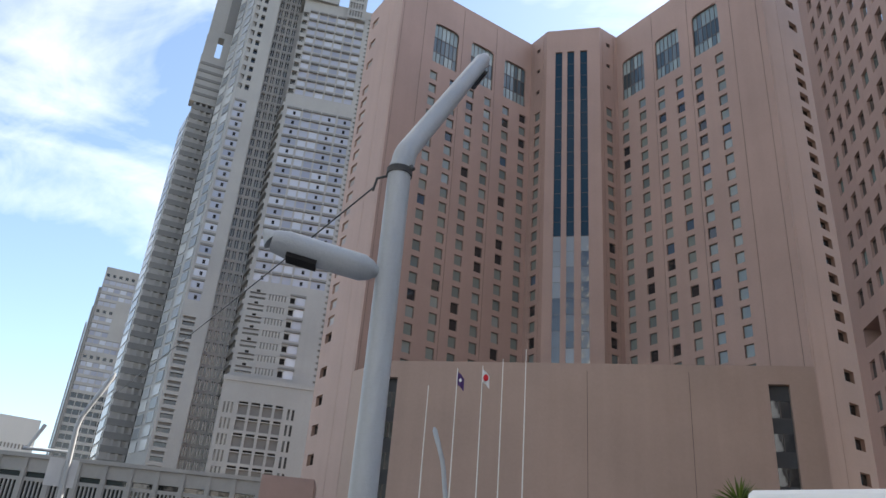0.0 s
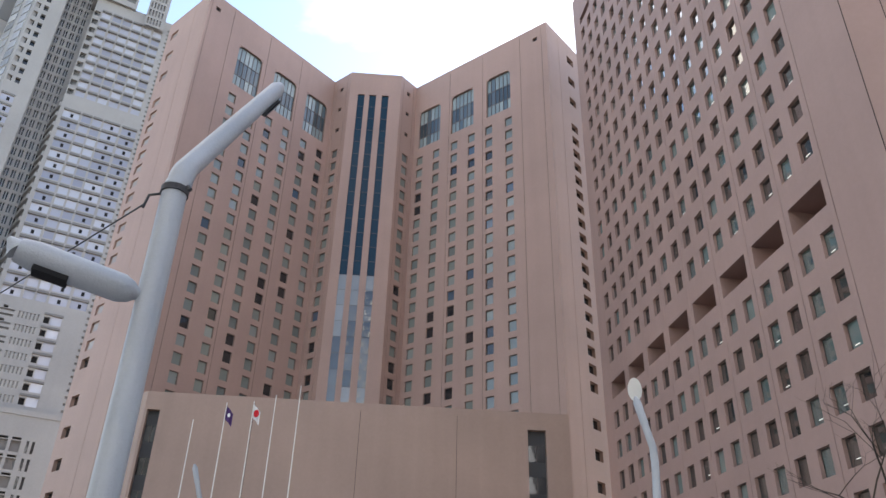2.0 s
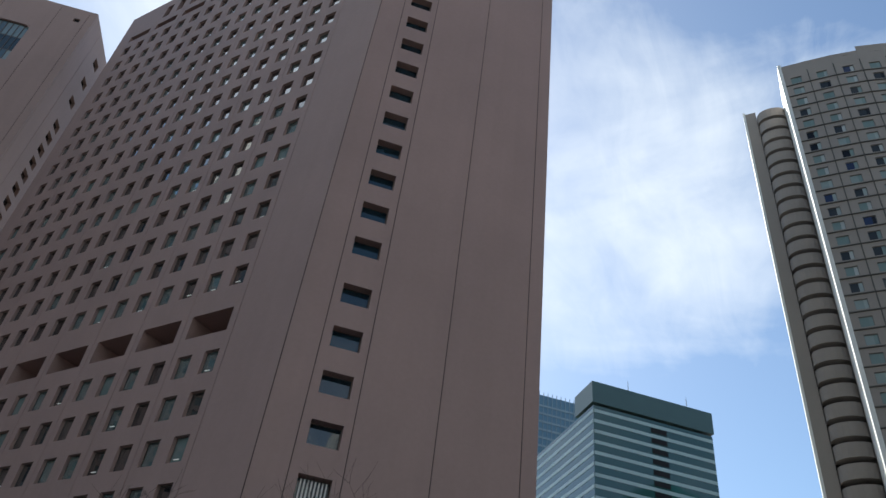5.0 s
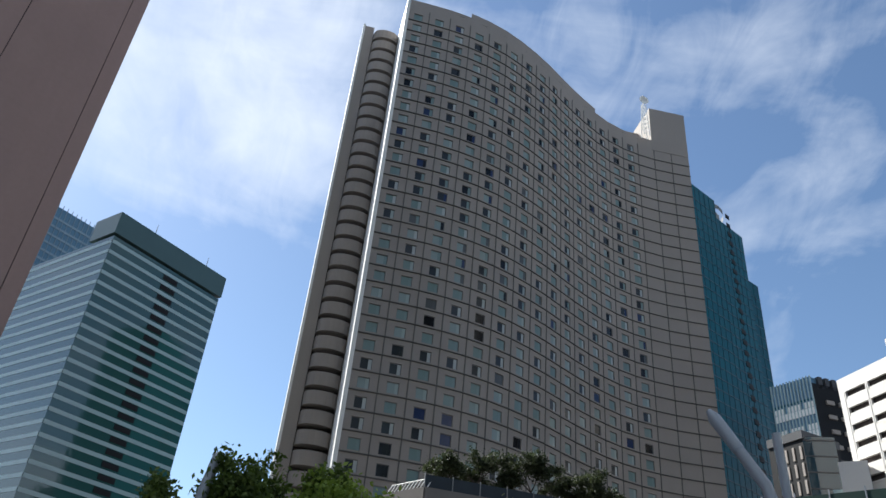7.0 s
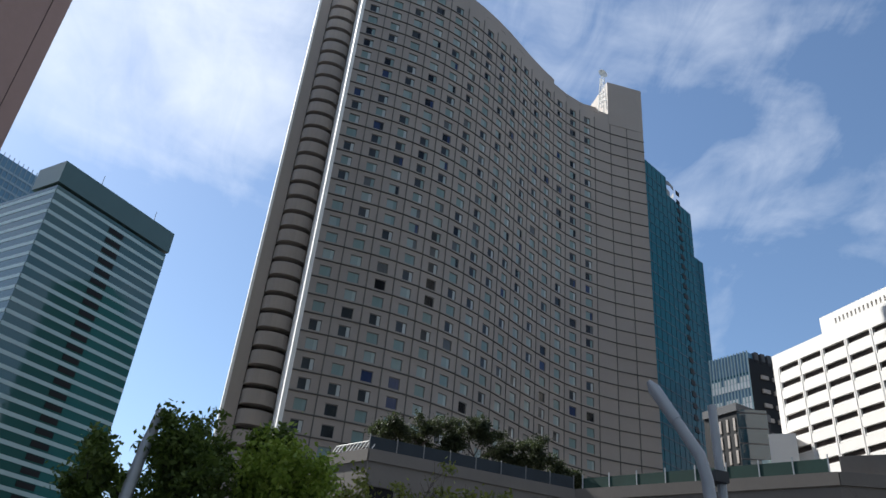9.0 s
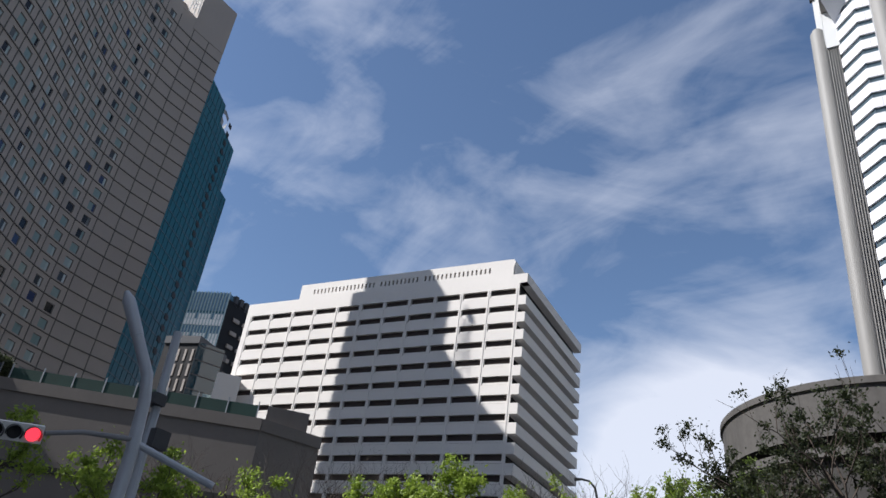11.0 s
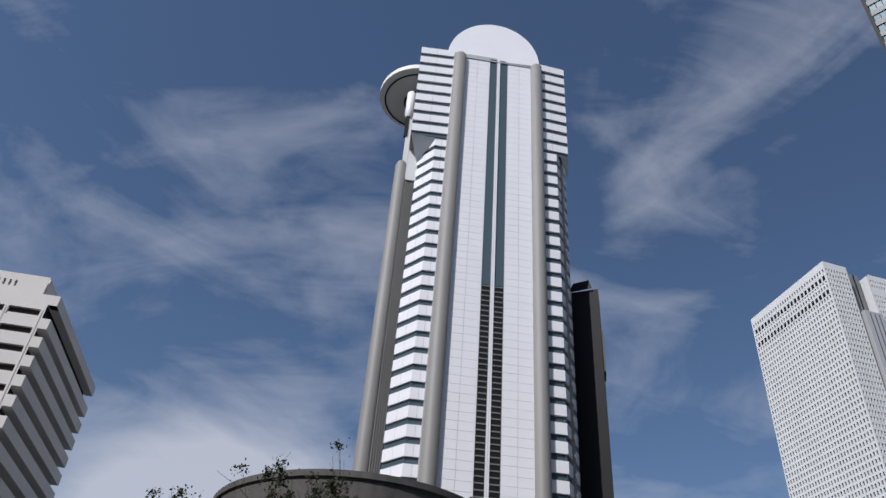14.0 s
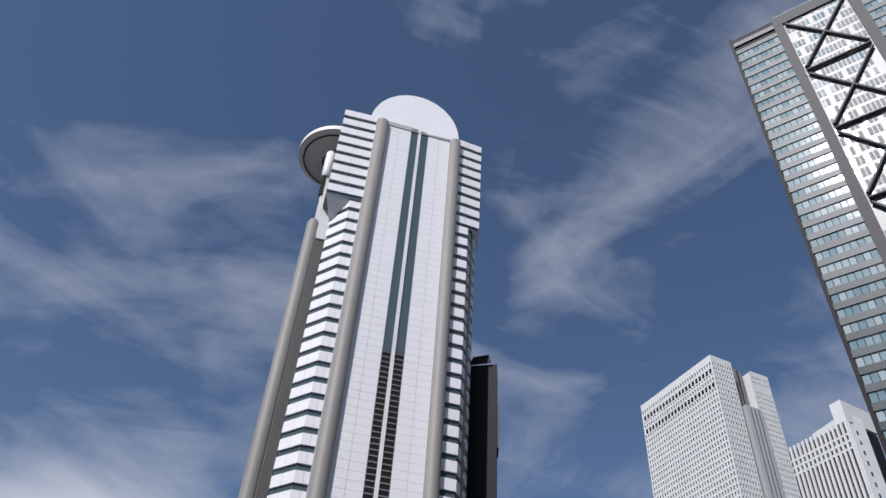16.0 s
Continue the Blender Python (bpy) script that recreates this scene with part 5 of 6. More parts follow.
# white bands and panels stand for bright reflections in the glazing
for j in range(20):
    z = 97.2 - j * 2.2
    if j in (3, 6, 9):
        s.box(b, 0, s.L, z, z + 2.0, 0, 0.3, M_WAVE_W)
    elif j in (2, 5, 8):
        for i in range(12):
            if i % 5 != 3:
                s.box(b, (i + 0.12) * s.L / 12, (i + 0.88) * s.L / 12, z, z + 1.7, 0, 0.12, M_WAVE_W)
    elif j % 2:
        s.box(b, 0, s.L, z, z + 0.5, 0, 0.12, M_TEAL)
b.done("glass_front", o)
t = Side(polar(-132.0, 240), polar(-129.9, 232), s.out)
b = Build()
t.box(b, 0, t.L - 0.1, 0, 100, -3.0, 0, M_BLACK)
for j in range(16):
    for i in range(2):
        t.box(b, 1.0 + i * 4.2, 3.6 + i * 4.2, 94 - j * 4.4, 95.2 - j * 4.4, 0, 0.5, M_WAVE)
for i in range(4):
    t.box(b, 0.4 + i * 2.4, 1.8 + i * 2.4, 99, 102.5, -6, 0, M_BRACE)
b.done("balcony_side", o)
o = thing("dark_glass_office", polar(-128.5, 188), "lower dark glass office with white upright strips", "building")
s = Side(polar(-128.7, 184), polar(-126.4, 190), -1)
if s.n.dot(-s.P) < 0:
    s = Side(polar(-128.7, 184), polar(-126.4, 190), 1)
b = Build()
s.box(b, 0, s.L, 0, 68, -12, 0, M_BLACK)
for i in range(4):
    for j in range(14):
        s.box(b, 0.6 + i * 2.0, 1.15 + i * 2.0, 62 - j * 3.8, 65 - j * 3.8, 0, 0.2, M_WAVE)
s.box(b, -0.3, s.L, 66.5, 68.4, -12, 0.4, M_BRACE)
b.done("strip_front", o)
t = Side(polar(-130.7, 186), polar(-128.7, 184), s.out)
b = Build()
t.box(b, 0, t.L, 0, 67, -10, 0, M_CORNER_PANE)
for j in range(18):
    t.box(b, 0, t.L, 66 - j * 3.6, 66.3 - j * 3.6, 0, 0.1, M_BRACE)
b.done("glass_side", o)
o = thing("white_stair_block", polar(-131.3, 160), "narrow white stair block beside the slab", "building")
b = Build()
s = Side(polar(-132.4, 166), polar(-130.6, 166), -1)
if s.n.dot(-s.P) < 0:
    s = Side(polar(-132.4, 166), polar(-130.6, 166), 1)
s.box(b, 0, s.L, 0, 55, -8, 0, M_SLAB)
s.box(b, s.L * 0.55, s.L + 1.8, 0, 50, -8, -1.0, M_GREEN_BAND)
b.done("body", o)


# ---- hotel terrace, railings ----
o = thing("terrace_podium", (70, -30), "grey stained terrace podium below the waved hotel", "building")
edge = [(69.7, -10.8), (65.3, -13.6), (66.6, -34.0), (48.6, -47.9), (46.4, -53.5), (62.0, -66.0), (100.0, -70.0), (100.0, -6.0)]
b = Build()
b.prism(edge[::-1], 0, 20.0, M_TERRACE)
b.done("wall", o)
b = Build()
for P, Q in zip(edge[:5], edge[1:5]):
    s = Side(P, Q, -1)
    if s.n.dot(-s.P) < 0:
        s = Side(P, Q, 1)
    s.box(b, 0, s.L, 19.2, 20.25, -0.4, 0.15, M_TERRACE)
    s.box(b, 0, s.L, 13.0, 13.5, -0.2, 0.2, M_DRUM)
b.done("coping", o)
b = Build()
b.prism([(49.7, -49.3), (47.0, -52.0), (50.5, -55.5), (53.2, -52.8)][::-1], 20, 22.0, M_TERRACE)
b.done("stair_head", o)
b = Build()
s = Side((65.3, -13.6), (66.6, -34.0), -1)
if s.n.dot(-s.P) < 0:
    s = Side((65.3, -13.6), (66.6, -34.0), 1)
for a0, a1, z0, z1 in ((0.2, 2.6, 15.0, 17.1), (9.2, 13.6, 11.8, 13.5), (17.0, 20.0, 11.8, 13.5)):
    s.box(b, a0, a1, z0, z1, -0.3, 0.02, M_BLACK)
    s.box(b, a0 - 0.15, a1 + 0.15, z1, z1 + 0.18, -0.1, 0.25, M_TERRACE)
    s.box(b, a0 - 0.15, a1 + 0.15, z0 - 0.18, z0, -0.1, 0.2, M_TERRACE)
b.done("wall_opening", o, "dark openings with projecting lintels")
M_NET_B = material("navy_mesh_fence", (0.016, 0.024, 0.034), 0.7, var=0.2, scale=3)
rail = thing("terrace_fence", (66, -24, 20.2), "dark navy mesh fence below the terrace pines", "fence")
for i in range(9):
    q = Build()
    s.box(q, i * s.L / 8 - 0.04, i * s.L / 8 + 0.04, 20.2, 21.6, -0.3, -0.2, M_BRACE_L)
    q.done("post", rail)
    if i < 8:
        q = Build()
        s.box(q, i * s.L / 8 + 0.05, (i + 1) * s.L / 8 - 0.05, 20.25, 21.45, -0.27, -0.24, M_NET_B)
        q.done("mesh_panel", rail)
M_NET = material("green_mesh_fence", (0.012, 0.045, 0.036), 0.7, var=0.2, scale=3)
rail = thing("terrace_fence", (58, -41, 20.2), "green mesh fence on slim posts along the terrace", "fence")
s = Side((66.4, -34.6), (49.0, -47.4), -1)
if s.n.dot(-s.P) < 0:
    s = Side((66.4, -34.6), (49.0, -47.4), 1)
for i in range(9):
    q = Build()
    s.box(q, i * s.L / 8 - 0.05, i * s.L / 8 + 0.05, 20.2, 21.75, -0.3, -0.2, M_POLE)
    q.done("post", rail)
    if i < 8:
        q = Build()
        s.box(q, i * s.L / 8 + 0.06, (i + 1) * s.L / 8 - 0.06, 20.25, 21.4, -0.27, -0.24, M_NET)
        q.done("mesh_panel", rail)
rail = thing("terrace_railing", (66, -12, 20.2), "white leaning railing bars on the terrace edge", "railing")
s = Side((69.7, -10.8), (65.3, -13.6), -1)
if s.n.dot(-s.P) < 0:
    s = Side((69.7, -10.8), (65.3, -13.6), 1)
for i in range(12):
    q = Build()
    a = i * s.L / 11
    tube(q, [s.at(a, 20.2, -0.2), s.at(a, 21.3, -0.9)], [0.05, 0.05], M_WAVE_W, 6)
    q.done("bar", rail)
q = Build()
tube(q, [s.at(0, 21.3, -0.9), s.at(s.L, 21.3, -0.9)], [0.05, 0.05], M_WAVE_W, 6)
q.done("top_rail", rail)

# ---- round concrete drum ----
o = thing("concrete_drum", (1.7, -75), "weathered round concrete drum building with a rim, shade in its colour", "building")
def ring(b, r0, z0, r1, z1, mt, n=72):
    for i in range(n):
        a, c = math.tau * i / n, math.tau * (i + 1) / n
        p = [(1.7 + r * math.cos(t), -75 + r * math.sin(t), z) for r, t, z in ((r0, a, z0), (r0, c, z0), (r1, c, z1), (r1, a, z1))]
        b.face(p, mt)
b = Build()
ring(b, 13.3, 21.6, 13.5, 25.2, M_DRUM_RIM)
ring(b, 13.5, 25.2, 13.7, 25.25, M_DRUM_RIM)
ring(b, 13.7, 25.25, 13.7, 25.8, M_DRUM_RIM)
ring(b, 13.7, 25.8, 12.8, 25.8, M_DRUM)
# underside in black, standing for the shade below the rim
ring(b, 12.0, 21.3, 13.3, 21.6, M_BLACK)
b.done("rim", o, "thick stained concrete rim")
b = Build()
# groove wall in black, shade put into the colour
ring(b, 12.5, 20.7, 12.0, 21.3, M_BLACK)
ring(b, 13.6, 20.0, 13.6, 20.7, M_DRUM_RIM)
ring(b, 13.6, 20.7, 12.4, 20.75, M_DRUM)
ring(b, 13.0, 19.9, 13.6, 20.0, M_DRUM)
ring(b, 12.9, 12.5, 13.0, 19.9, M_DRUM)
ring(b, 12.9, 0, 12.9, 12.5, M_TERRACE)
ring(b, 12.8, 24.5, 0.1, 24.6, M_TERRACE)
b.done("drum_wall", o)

# ---- street lamps and poles ----
def main_lamp():
    o = thing("street_lamp", (-0.96, 5.92, 0.0), "grey two-armed street lamp with angled tube heads", "street lamp")
    b = Build()
    tube(b, [(-0.96, 5.92, 0.15), (-0.96, 5.92, 3.0), (-0.97, 5.92, 5.3)], [0.115, 0.108, 0.105], M_POLE, 24)
    b.done("pole", o, smooth=True)
    b = Build()
    tube(b, [(-0.97, 5.92, 5.22), (-0.97, 5.92, 5.28)], [0.118, 0.118], M_BRACE, 24)
    tube(b, [(-1.08, 5.90, 5.20), (-1.16, 5.88, 5.16), (-1.18, 5.86, 5.02)], [0.012, 0.012, 0.012], M_BRACE, 6)
    tube(b, [(-0.86, 5.82, 5.26), (-0.83, 5.80, 5.22)], [0.02, 0.02], M_BRACE, 6)
    b.done("clamp", o, "dark cable clamp")
    b = Build()
    p0, p1 = Vector((-0.97, 5.92, 5.28)), Vector((-0.30, 6.59, 7.16))
    bend = Vector((-0.95, 5.93, 5.46))
    dn_ = (p1 - bend)
    pts = [p0] + [(1 - t) ** 2 * (bend - Vector((0, 0, 0.10))) + 2 * t * (1 - t) * bend + t * t * (bend + dn_ * 0.06) for t in (0, 0.25, 0.5, 0.75, 1)] + [bend + dn_ * 0.5, bend + dn_ * 0.97, p1 + dn_ * 0.02]
    tube(b, pts, [0.106, 0.108, 0.107, 0.105, 0.102, 0.098, 0.092, 0.083, 0.05], M_POLE, 24)
    arm = b.done("upper_arm", o, smooth=True)
    b = Build()
    d = (p1 - bend).normalized()
    side_ = d.cross(Vector((0, 0, 1))).normalized()
    dn = side_.cross(d).normalized()
    if dn.z > 0:
        dn = -dn
    c = bend + (p1 - bend) * 0.84 + dn * 0.105
    b.face([c + side_ * 0.07 + d * 0.16, c - side_ * 0.07 + d * 0.16, c - side_ * 0.07 - d * 0.16, c + side_ * 0.07 - d * 0.16], M_BLACK)
    tube(b, [c - d * 0.16, c + d * 0.16], [0.03, 0.03], M_BRACE, 8)
    b.done("lens", arm, "dark lamp opening")
    b = Build()
    j, e = Vector((-0.97, 5.90, 4.22)), Vector((-1.93, 5.68, 4.39))
    tube(b, [j, j + (e - j) * 0.10, j + (e - j) * 0.14, j + (e - j) * 0.22, j + (e - j) * 0.88, e], [0.05, 0.05, 0.085, 0.115, 0.118, 0.095], M_POLE, 24)
    d = (e - j).normalized()
    up = Vector((0, 0, 1)) - d * d.z
    up.normalize()
    side_ = d.cross(up)
    tube(b, [e, e + d * 0.10 + up * 0.07], [0.095, 0.02], M_POLE, 16)
    arm = b.done("lower_arm", o, smooth=True)
    b = Build()
    c = j + (e - j) * 0.72 - up * 0.10
    b.prism([(-0.13, -0.075), (0.13, -0.075), (0.13, 0.075), (-0.13, 0.075)], -0.03, 0.03, M_BLACK)
    m = Matrix((d, side_, up)).transposed().to_4x4()
    m.translation = c
    b.v = [tuple(m @ Vector(v)) for v in b.v]
    b.done("lens", arm, "dark lamp opening")


main_lamp()
b = Build()
a, c = Vector((-1.18, 5.86, 5.05)), Vector((-19.45, 34.8, 8.9))
tube(b, [a.lerp(c, i / 12) - Vector((0, 0, 0.5 * (i / 12) * (1 - i / 12))) for i in range(13)], [0.008] * 13, M_BLACKP, 6)
tagged(b.done("overhead_cable"), "thin dark cable strung from the lamp pole", "cable")


def bent_lamp(base, bend, tip, r, label, head=True):
    o = thing("street_lamp", (*base[:2], 0), label, "street lamp", "bent street lamps")
    b = Build()
    base, bend, tip = Vector(base), Vector(bend), Vector(tip)
    d = (tip - bend)
    tube(b, [(base.x, base.y, 0), base, bend - (bend - base).normalized() * 0.3, bend + d * 0.08, bend + d * 0.5], [r * 1.15, r * 1.1, r, r, r * 0.95], M_POLE, 14)
    b.done("pole", o, smooth=True)
    b = Build()
    tube(b, [bend + d * 0.5, bend + d * 0.9, tip], [r * 1.05, r * 1.1, r * 0.4], M_POLE, 14)
    b.done("head", o, smooth=True)
    b = Build()
    c = bend + d * 0.75 - Vector((0, 0, r))
    tube(b, [c - d.normalized() * 0.25, c + d.normalized() * 0.25], [r * 0.4, r * 0.4], M_BLACKP, 8)
    b.done("lens", o)
    return o


bent_lamp((10.51, 19.32, 5.76), (10.58, 19.28, 7.4), (10.26, 19.46, 9.0), 0.105, "grey bent street lamp with a round white disc")
b = Build()
n_ = Vector((-0.45, -0.85, -0.25)).normalized()
u_ = n_.cross(Vector((0, 0, 1))).normalized()
v_ = u_.cross(n_)
c_ = Vector((10.24, 19.40, 9.2))
b.face([c_ + u_ * 0.20 * math.cos(t) + v_ * 0.34 * math.sin(t) for t in [math.tau * i / 20 for i in range(20)]], M_WAVE_W)
b.face([c_ - n_ * 0.06 + u_ * 0.20 * math.cos(t) + v_ * 0.34 * math.sin(t) for t in [-math.tau * i / 20 for i in range(20)]], M_WAVE_W)
tagged(b.done("lamp_disc"), "round white disc on the lamp head", "lamp cover")
bent_lamp((-2.1, 39.9, 6.0), (-2.55, 39.9, 9.0), (-3.15, 39.9, 10.8), 0.12, "grey bent street lamp before the podium")
wing_lamp = bent_lamp((-19.35, 35.0, 5.3), (-19.45, 34.9, 8.86), (-18.55, 35.4, 11.4), 0.12, "grey bent street lamp before the granite wing")
bent_lamp((11.29, -8.28, 4.4), (11.34, -8.21, 5.6), (11.82, -7.5, 7.1), 0.105, "pale grey bent street lamp carrying a signal arm")
bent_lamp((23.94, 1.75, 6.0), (23.9, 1.6, 7.4), (24.0, 1.4, 8.5), 0.16, "grey bent street lamp beside a leafy tree")

# two pale sign plates and a cross arm on the lamp before the granite wing
for az_, z_ in ((29.7, 1.6 + 40.2 * math.tan(radians(6.95))), (28.8, 1.6 + 40.2 * math.tan(radians(6.95)))):
    b = Build()
    c_ = polar(az_, 40.0)
    b.prism([(c_[0] - 0.28, c_[1] - 0.16), (c_[0] + 0.28, c_[1] + 0.12), (c_[0] + 0.26, c_[1] + 0.16), (c_[0] - 0.30, c_[1] - 0.12)], z_ - 0.62, z_ + 0.62, M_SIGN)
    tagged(b.done("sign_plate"), "pale grey blank back of a street sign on the lamp pole", "sign", "sign plates on the lamp")
b = Build()
tube(b, [(*polar(31.9, 40.2), 7.35), (*polar(29.0, 40.2), 7.45)], [0.09, 0.07], M_POLE, 10)
tube(b, [(*polar(31.6, 40.2), 7.4), (*polar(31.0, 40.2), 8.5)], [0.09, 0.10], M_POLE, 10)
b.done("cross_arm", wing_lamp, "grey cross arm with a short upright head")

# traffic signal on its arm
o = thing("traffic_signal", (11.3, -8.3, 0), "black three-lamp traffic signal with a lit red lamp", "traffic light")
b = Build()
tube(b, [(11.29, -8.24, 4.60), (11.29, -7.3, 4.42), (11.33, -6.72, 4.22)], [0.045, 0.04, 0.035], M_BRACE_L, 10)
b.done("arm", o)
b = Build()
tube(b, [(11.28, -8.3, 4.55), (10.40, -9.4, 4.12)], [0.06, 0.06], M_POLE, 10)
b.done("brace_arm", o)
A_, B_ = Vector((11.56, -5.98, 4.08)), Vector((11.26, -6.60, 4.16))
ax = (B_ - A_).normalized()
fw = Vector((-0.75, 0.36, -0.25))
fw = (fw - ax * fw.dot(ax)).normalized()
up_ = ax.cross(fw)
if up_.z < 0:
    up_ = -up_
b = Build()
b.prism([(-0.05, -0.09), (0.74, -0.09), (0.74, 0.07), (-0.05, 0.07)], -0.13, 0.13, M_WAVE_W)
m = Matrix((ax, -fw, up_)).transposed().to_4x4()
m.translation = A_
b.v = [tuple(m @ Vector(v)) for v in b.v]
b.done("signal_box", o)
M_REDLAMP = material("red_lamp", (0.55, 0.02, 0.02), 0.4)
M_REDLAMP.node_tree.nodes["Principled BSDF"].inputs["Emission Color"].default_value = (1.0, 0.03, 0.05, 1)
M_REDLAMP.node_tree.nodes["Principled BSDF"].inputs["Emission Strength"].default_value = 1.6
for i in range(3):
    c = A_ + ax * (0.10 + 0.25 * i) + fw * 0.09
    q = Build()
    ringp = [[c + fw * h_ + (ax * math.cos(t) + up_ * math.sin(t)) * 0.115 for t in [math.tau * k_ / 18 for k_ in range(18)]] for h_ in (0.0, 0.2)]
    for k_ in range(18):
        n2 = (k_ + 1) % 18
        if math.sin(math.tau * (k_ + 0.5) / 18) > -0.5:
            q.face([ringp[0][k_], ringp[0][n2], ringp[1][n2], ringp[1][k_]], M_BLACKP)
    q.done("visor", o)
    q = Build()
    q.face([c + fw * 0.01 + (ax * math.cos(t) + up_ * math.sin(t)) * 0.10 for t in [math.tau * k_ / 18 for k_ in range(18)]], M_REDLAMP if i == 2 else M_BLACKP)
    q.done("lamp", o, "glowing red lamp" if i == 2 else "dark lamp")
o = thing("camera_pole", (17.5, -13.4, 0), "slim grey pole with boxes beside the signal", "pole")
b = Build()
tube(b, [(17.45, -13.4, 0), (17.6, -13.2, 9.5)], [0.13, 0.12], M_POLE, 12)
b.done("pole", o)
b = Build()
b.prism([(17.2, -13.7), (17.7, -13.7), (17.7, -13.2), (17.2, -13.2)], 6.2, 6.7, M_BRACE)
b.done("box", o)
b = Build()
b.prism([(17.3, -13.3), (17.8, -13.3), (17.8, -12.9), (17.3, -12.9)], 7.3, 7.6, M_BRACE)
b.done("box", o)
o = thing("arched_lamp", (20.96, -56.2, 0), "slim dark street lamp with a curved neck", "street lamp")
b = Build()
tube(b, [(20.96, -56.22, 0), (20.96, -56.22, 15.6), (21.1, -56.15, 16.3), (21.5, -56.0, 16.75), (22.0, -55.8, 16.85), (22.55, -55.6, 16.8)], [0.12, 0.1, 0.09, 0.08, 0.08, 0.14], M_BLACKP, 8)
b.done("pole", o)

# ---- flags before the hotel ----
for i, (az, el, kind) in enumerate(((5.2, 15.9, 0), (3.06, 17.3, 1), (1.13, 17.6, 2), (-0.41, 18.2, 0), (-2.16, 19.0, 0))):
    x, y = polar(az, 62)
    zt = 1.6 + 62 * math.tan(radians(el))
    o = thing("flagpole", (x, y, 0), "slim pale flagpole" + (" with a purple flag" if kind == 1 else " with a white flag bearing a red disc" if kind == 2 else " without a flag"), "flagpole", "flagpoles before the hotel")
    b = Build()
    tube(b, [(x, y, 0), (x, y, zt)], [0.07, 0.035], M_WAVE_W, 8)
    b.done("pole", o)
    if kind:
        b = Build()
        n = 10
        for k_ in range(n):
            x0, x1 = x + 0.6 * k_ / n, x + 0.6 * (k_ + 1) / n
            w0, w1 = 0.12 * math.sin(k_ * 0.9), 0.12 * math.sin((k_ + 1) * 0.9)
            d0, d1 = -0.30 * k_ / n, -0.30 * (k_ + 1) / n
            b.face([(x0, y + w0, zt - 1.3 + d0 * 2), (x1, y + w1, zt - 1.3 + d1 * 2), (x1, y + w1, zt - 0.2 + d1 * 2.2), (x0, y + w0, zt - 0.2 + d0 * 2.2)], M_PURPLE if kind == 1 else M_FLAGW)
        b.done("flag", o)
        b = Build()
        r = 0.3 if kind == 2 else 0.16
        b.face([(x + 0.3 + 0.7 * r * math.cos(t), y - 0.17, zt - 1.05 + r * math.sin(t)) for t in [math.tau * k_ / 20 for k_ in range(20)]], M_RED if kind == 2 else M_FLAGW)
        b.done("emblem", o)

# small brown kiosk roof and a white bus roof at the kerb
o = thing("brown_annex", (-14.8, 58), "small brown block beside the podium", "building")
b = Build()
b.prism([(-17.0, 57.6), (-13.2, 58.4), (-14.0, 63), (-18, 62)], 0, 10.6, M_PINK_B)
b.done("body", o)
o = thing("white_bus", (6.5, 6.2, 0), "white bus with a rounded roof parked at the kerb", "bus")
A_, B_ = Vector((2.4, 7.75)), Vector((11.5, 3.0))
s = Side(A_, B_, 1)
b = Build()
prof = [(0, 0.4), (0, 2.5), (-0.08, 2.8), (-0.25, 2.98), (-0.5, 3.06), (-1.2, 3.1), (-1.9, 3.06), (-2.15, 2.98), (-2.32, 2.8), (-2.4, 2.5), (-2.4, 0.4)]
for (o0, z0), (o1, z1) in zip(prof, prof[1:]):
    b.face([s.at(0, z0, o0), s.at(s.L, z0, o0), s.at(s.L, z1, o1), s.at(0, z1, o1)], M_WAVE_W)
for e in (0, s.L):
    b.face([s.at(e, z, o_) for o_, z in prof], M_WAVE_W)
b.done("body", o)
b = Build()
s.box(b, 0.4, s.L - 0.4, 1.3, 2.3, -0.02, 0.015, M_DARK_PANE)
b.done("window_band", o)
for a in (1.8, s.L - 2.2):
    b = Build()
    tube(b, [s.at(a, 0.45, -0.3), s.at(a, 0.45, 0.03)], [0.45, 0.45], M_BLACKP, 20)
    b.done("wheel", o)


# ---- trees ----
def leaf_material(name, c0, c1):
    m = bpy.data.materials.new(name)
    m.use_nodes = True
    n, l = m.node_tree.nodes, m.node_tree.links
    b = n["Principled BSDF"]
    geo, ramp = n.new("ShaderNodeNewGeometry"), n.new("ShaderNodeValToRGB")
    ramp.color_ramp.elements[0].color, ramp.color_ramp.elements[1].color = (*c0, 1), (*c1, 1)
    l.new(geo.outputs["Random Per Island"], ramp.inputs["Fac"])
    l.new(ramp.outputs["Color"], b.inputs["Base Color"])
    b.inputs["Roughness"].default_value = 0.6
    tr = n.new("ShaderNodeBsdfTranslucent")
    l.new(ramp.outputs["Color"], tr.inputs["Color"])
    mx = n.new("ShaderNodeMixShader")
    mx.inputs["Fac"].default_value = 0.45
    l.new(b.outputs["BSDF"], mx.inputs[1])
    l.new(tr.outputs["BSDF"], mx.inputs[2])
    l.new(mx.outputs["Shader"], n["Material Output"].inputs["Surface"])
    return m


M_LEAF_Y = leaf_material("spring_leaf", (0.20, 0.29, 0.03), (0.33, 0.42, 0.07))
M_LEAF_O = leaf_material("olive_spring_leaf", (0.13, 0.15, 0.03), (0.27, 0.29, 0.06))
M_LEAF_G = leaf_material("green_leaf", (0.06, 0.095, 0.015), (0.16, 0.22, 0.04))
# dark pine tone, also puts the shade into the trees before the drum
M_LEAF_D = leaf_material("pine_and_shaded_leaf", (0.026, 0.036, 0.016), (0.055, 0.068, 0.026))


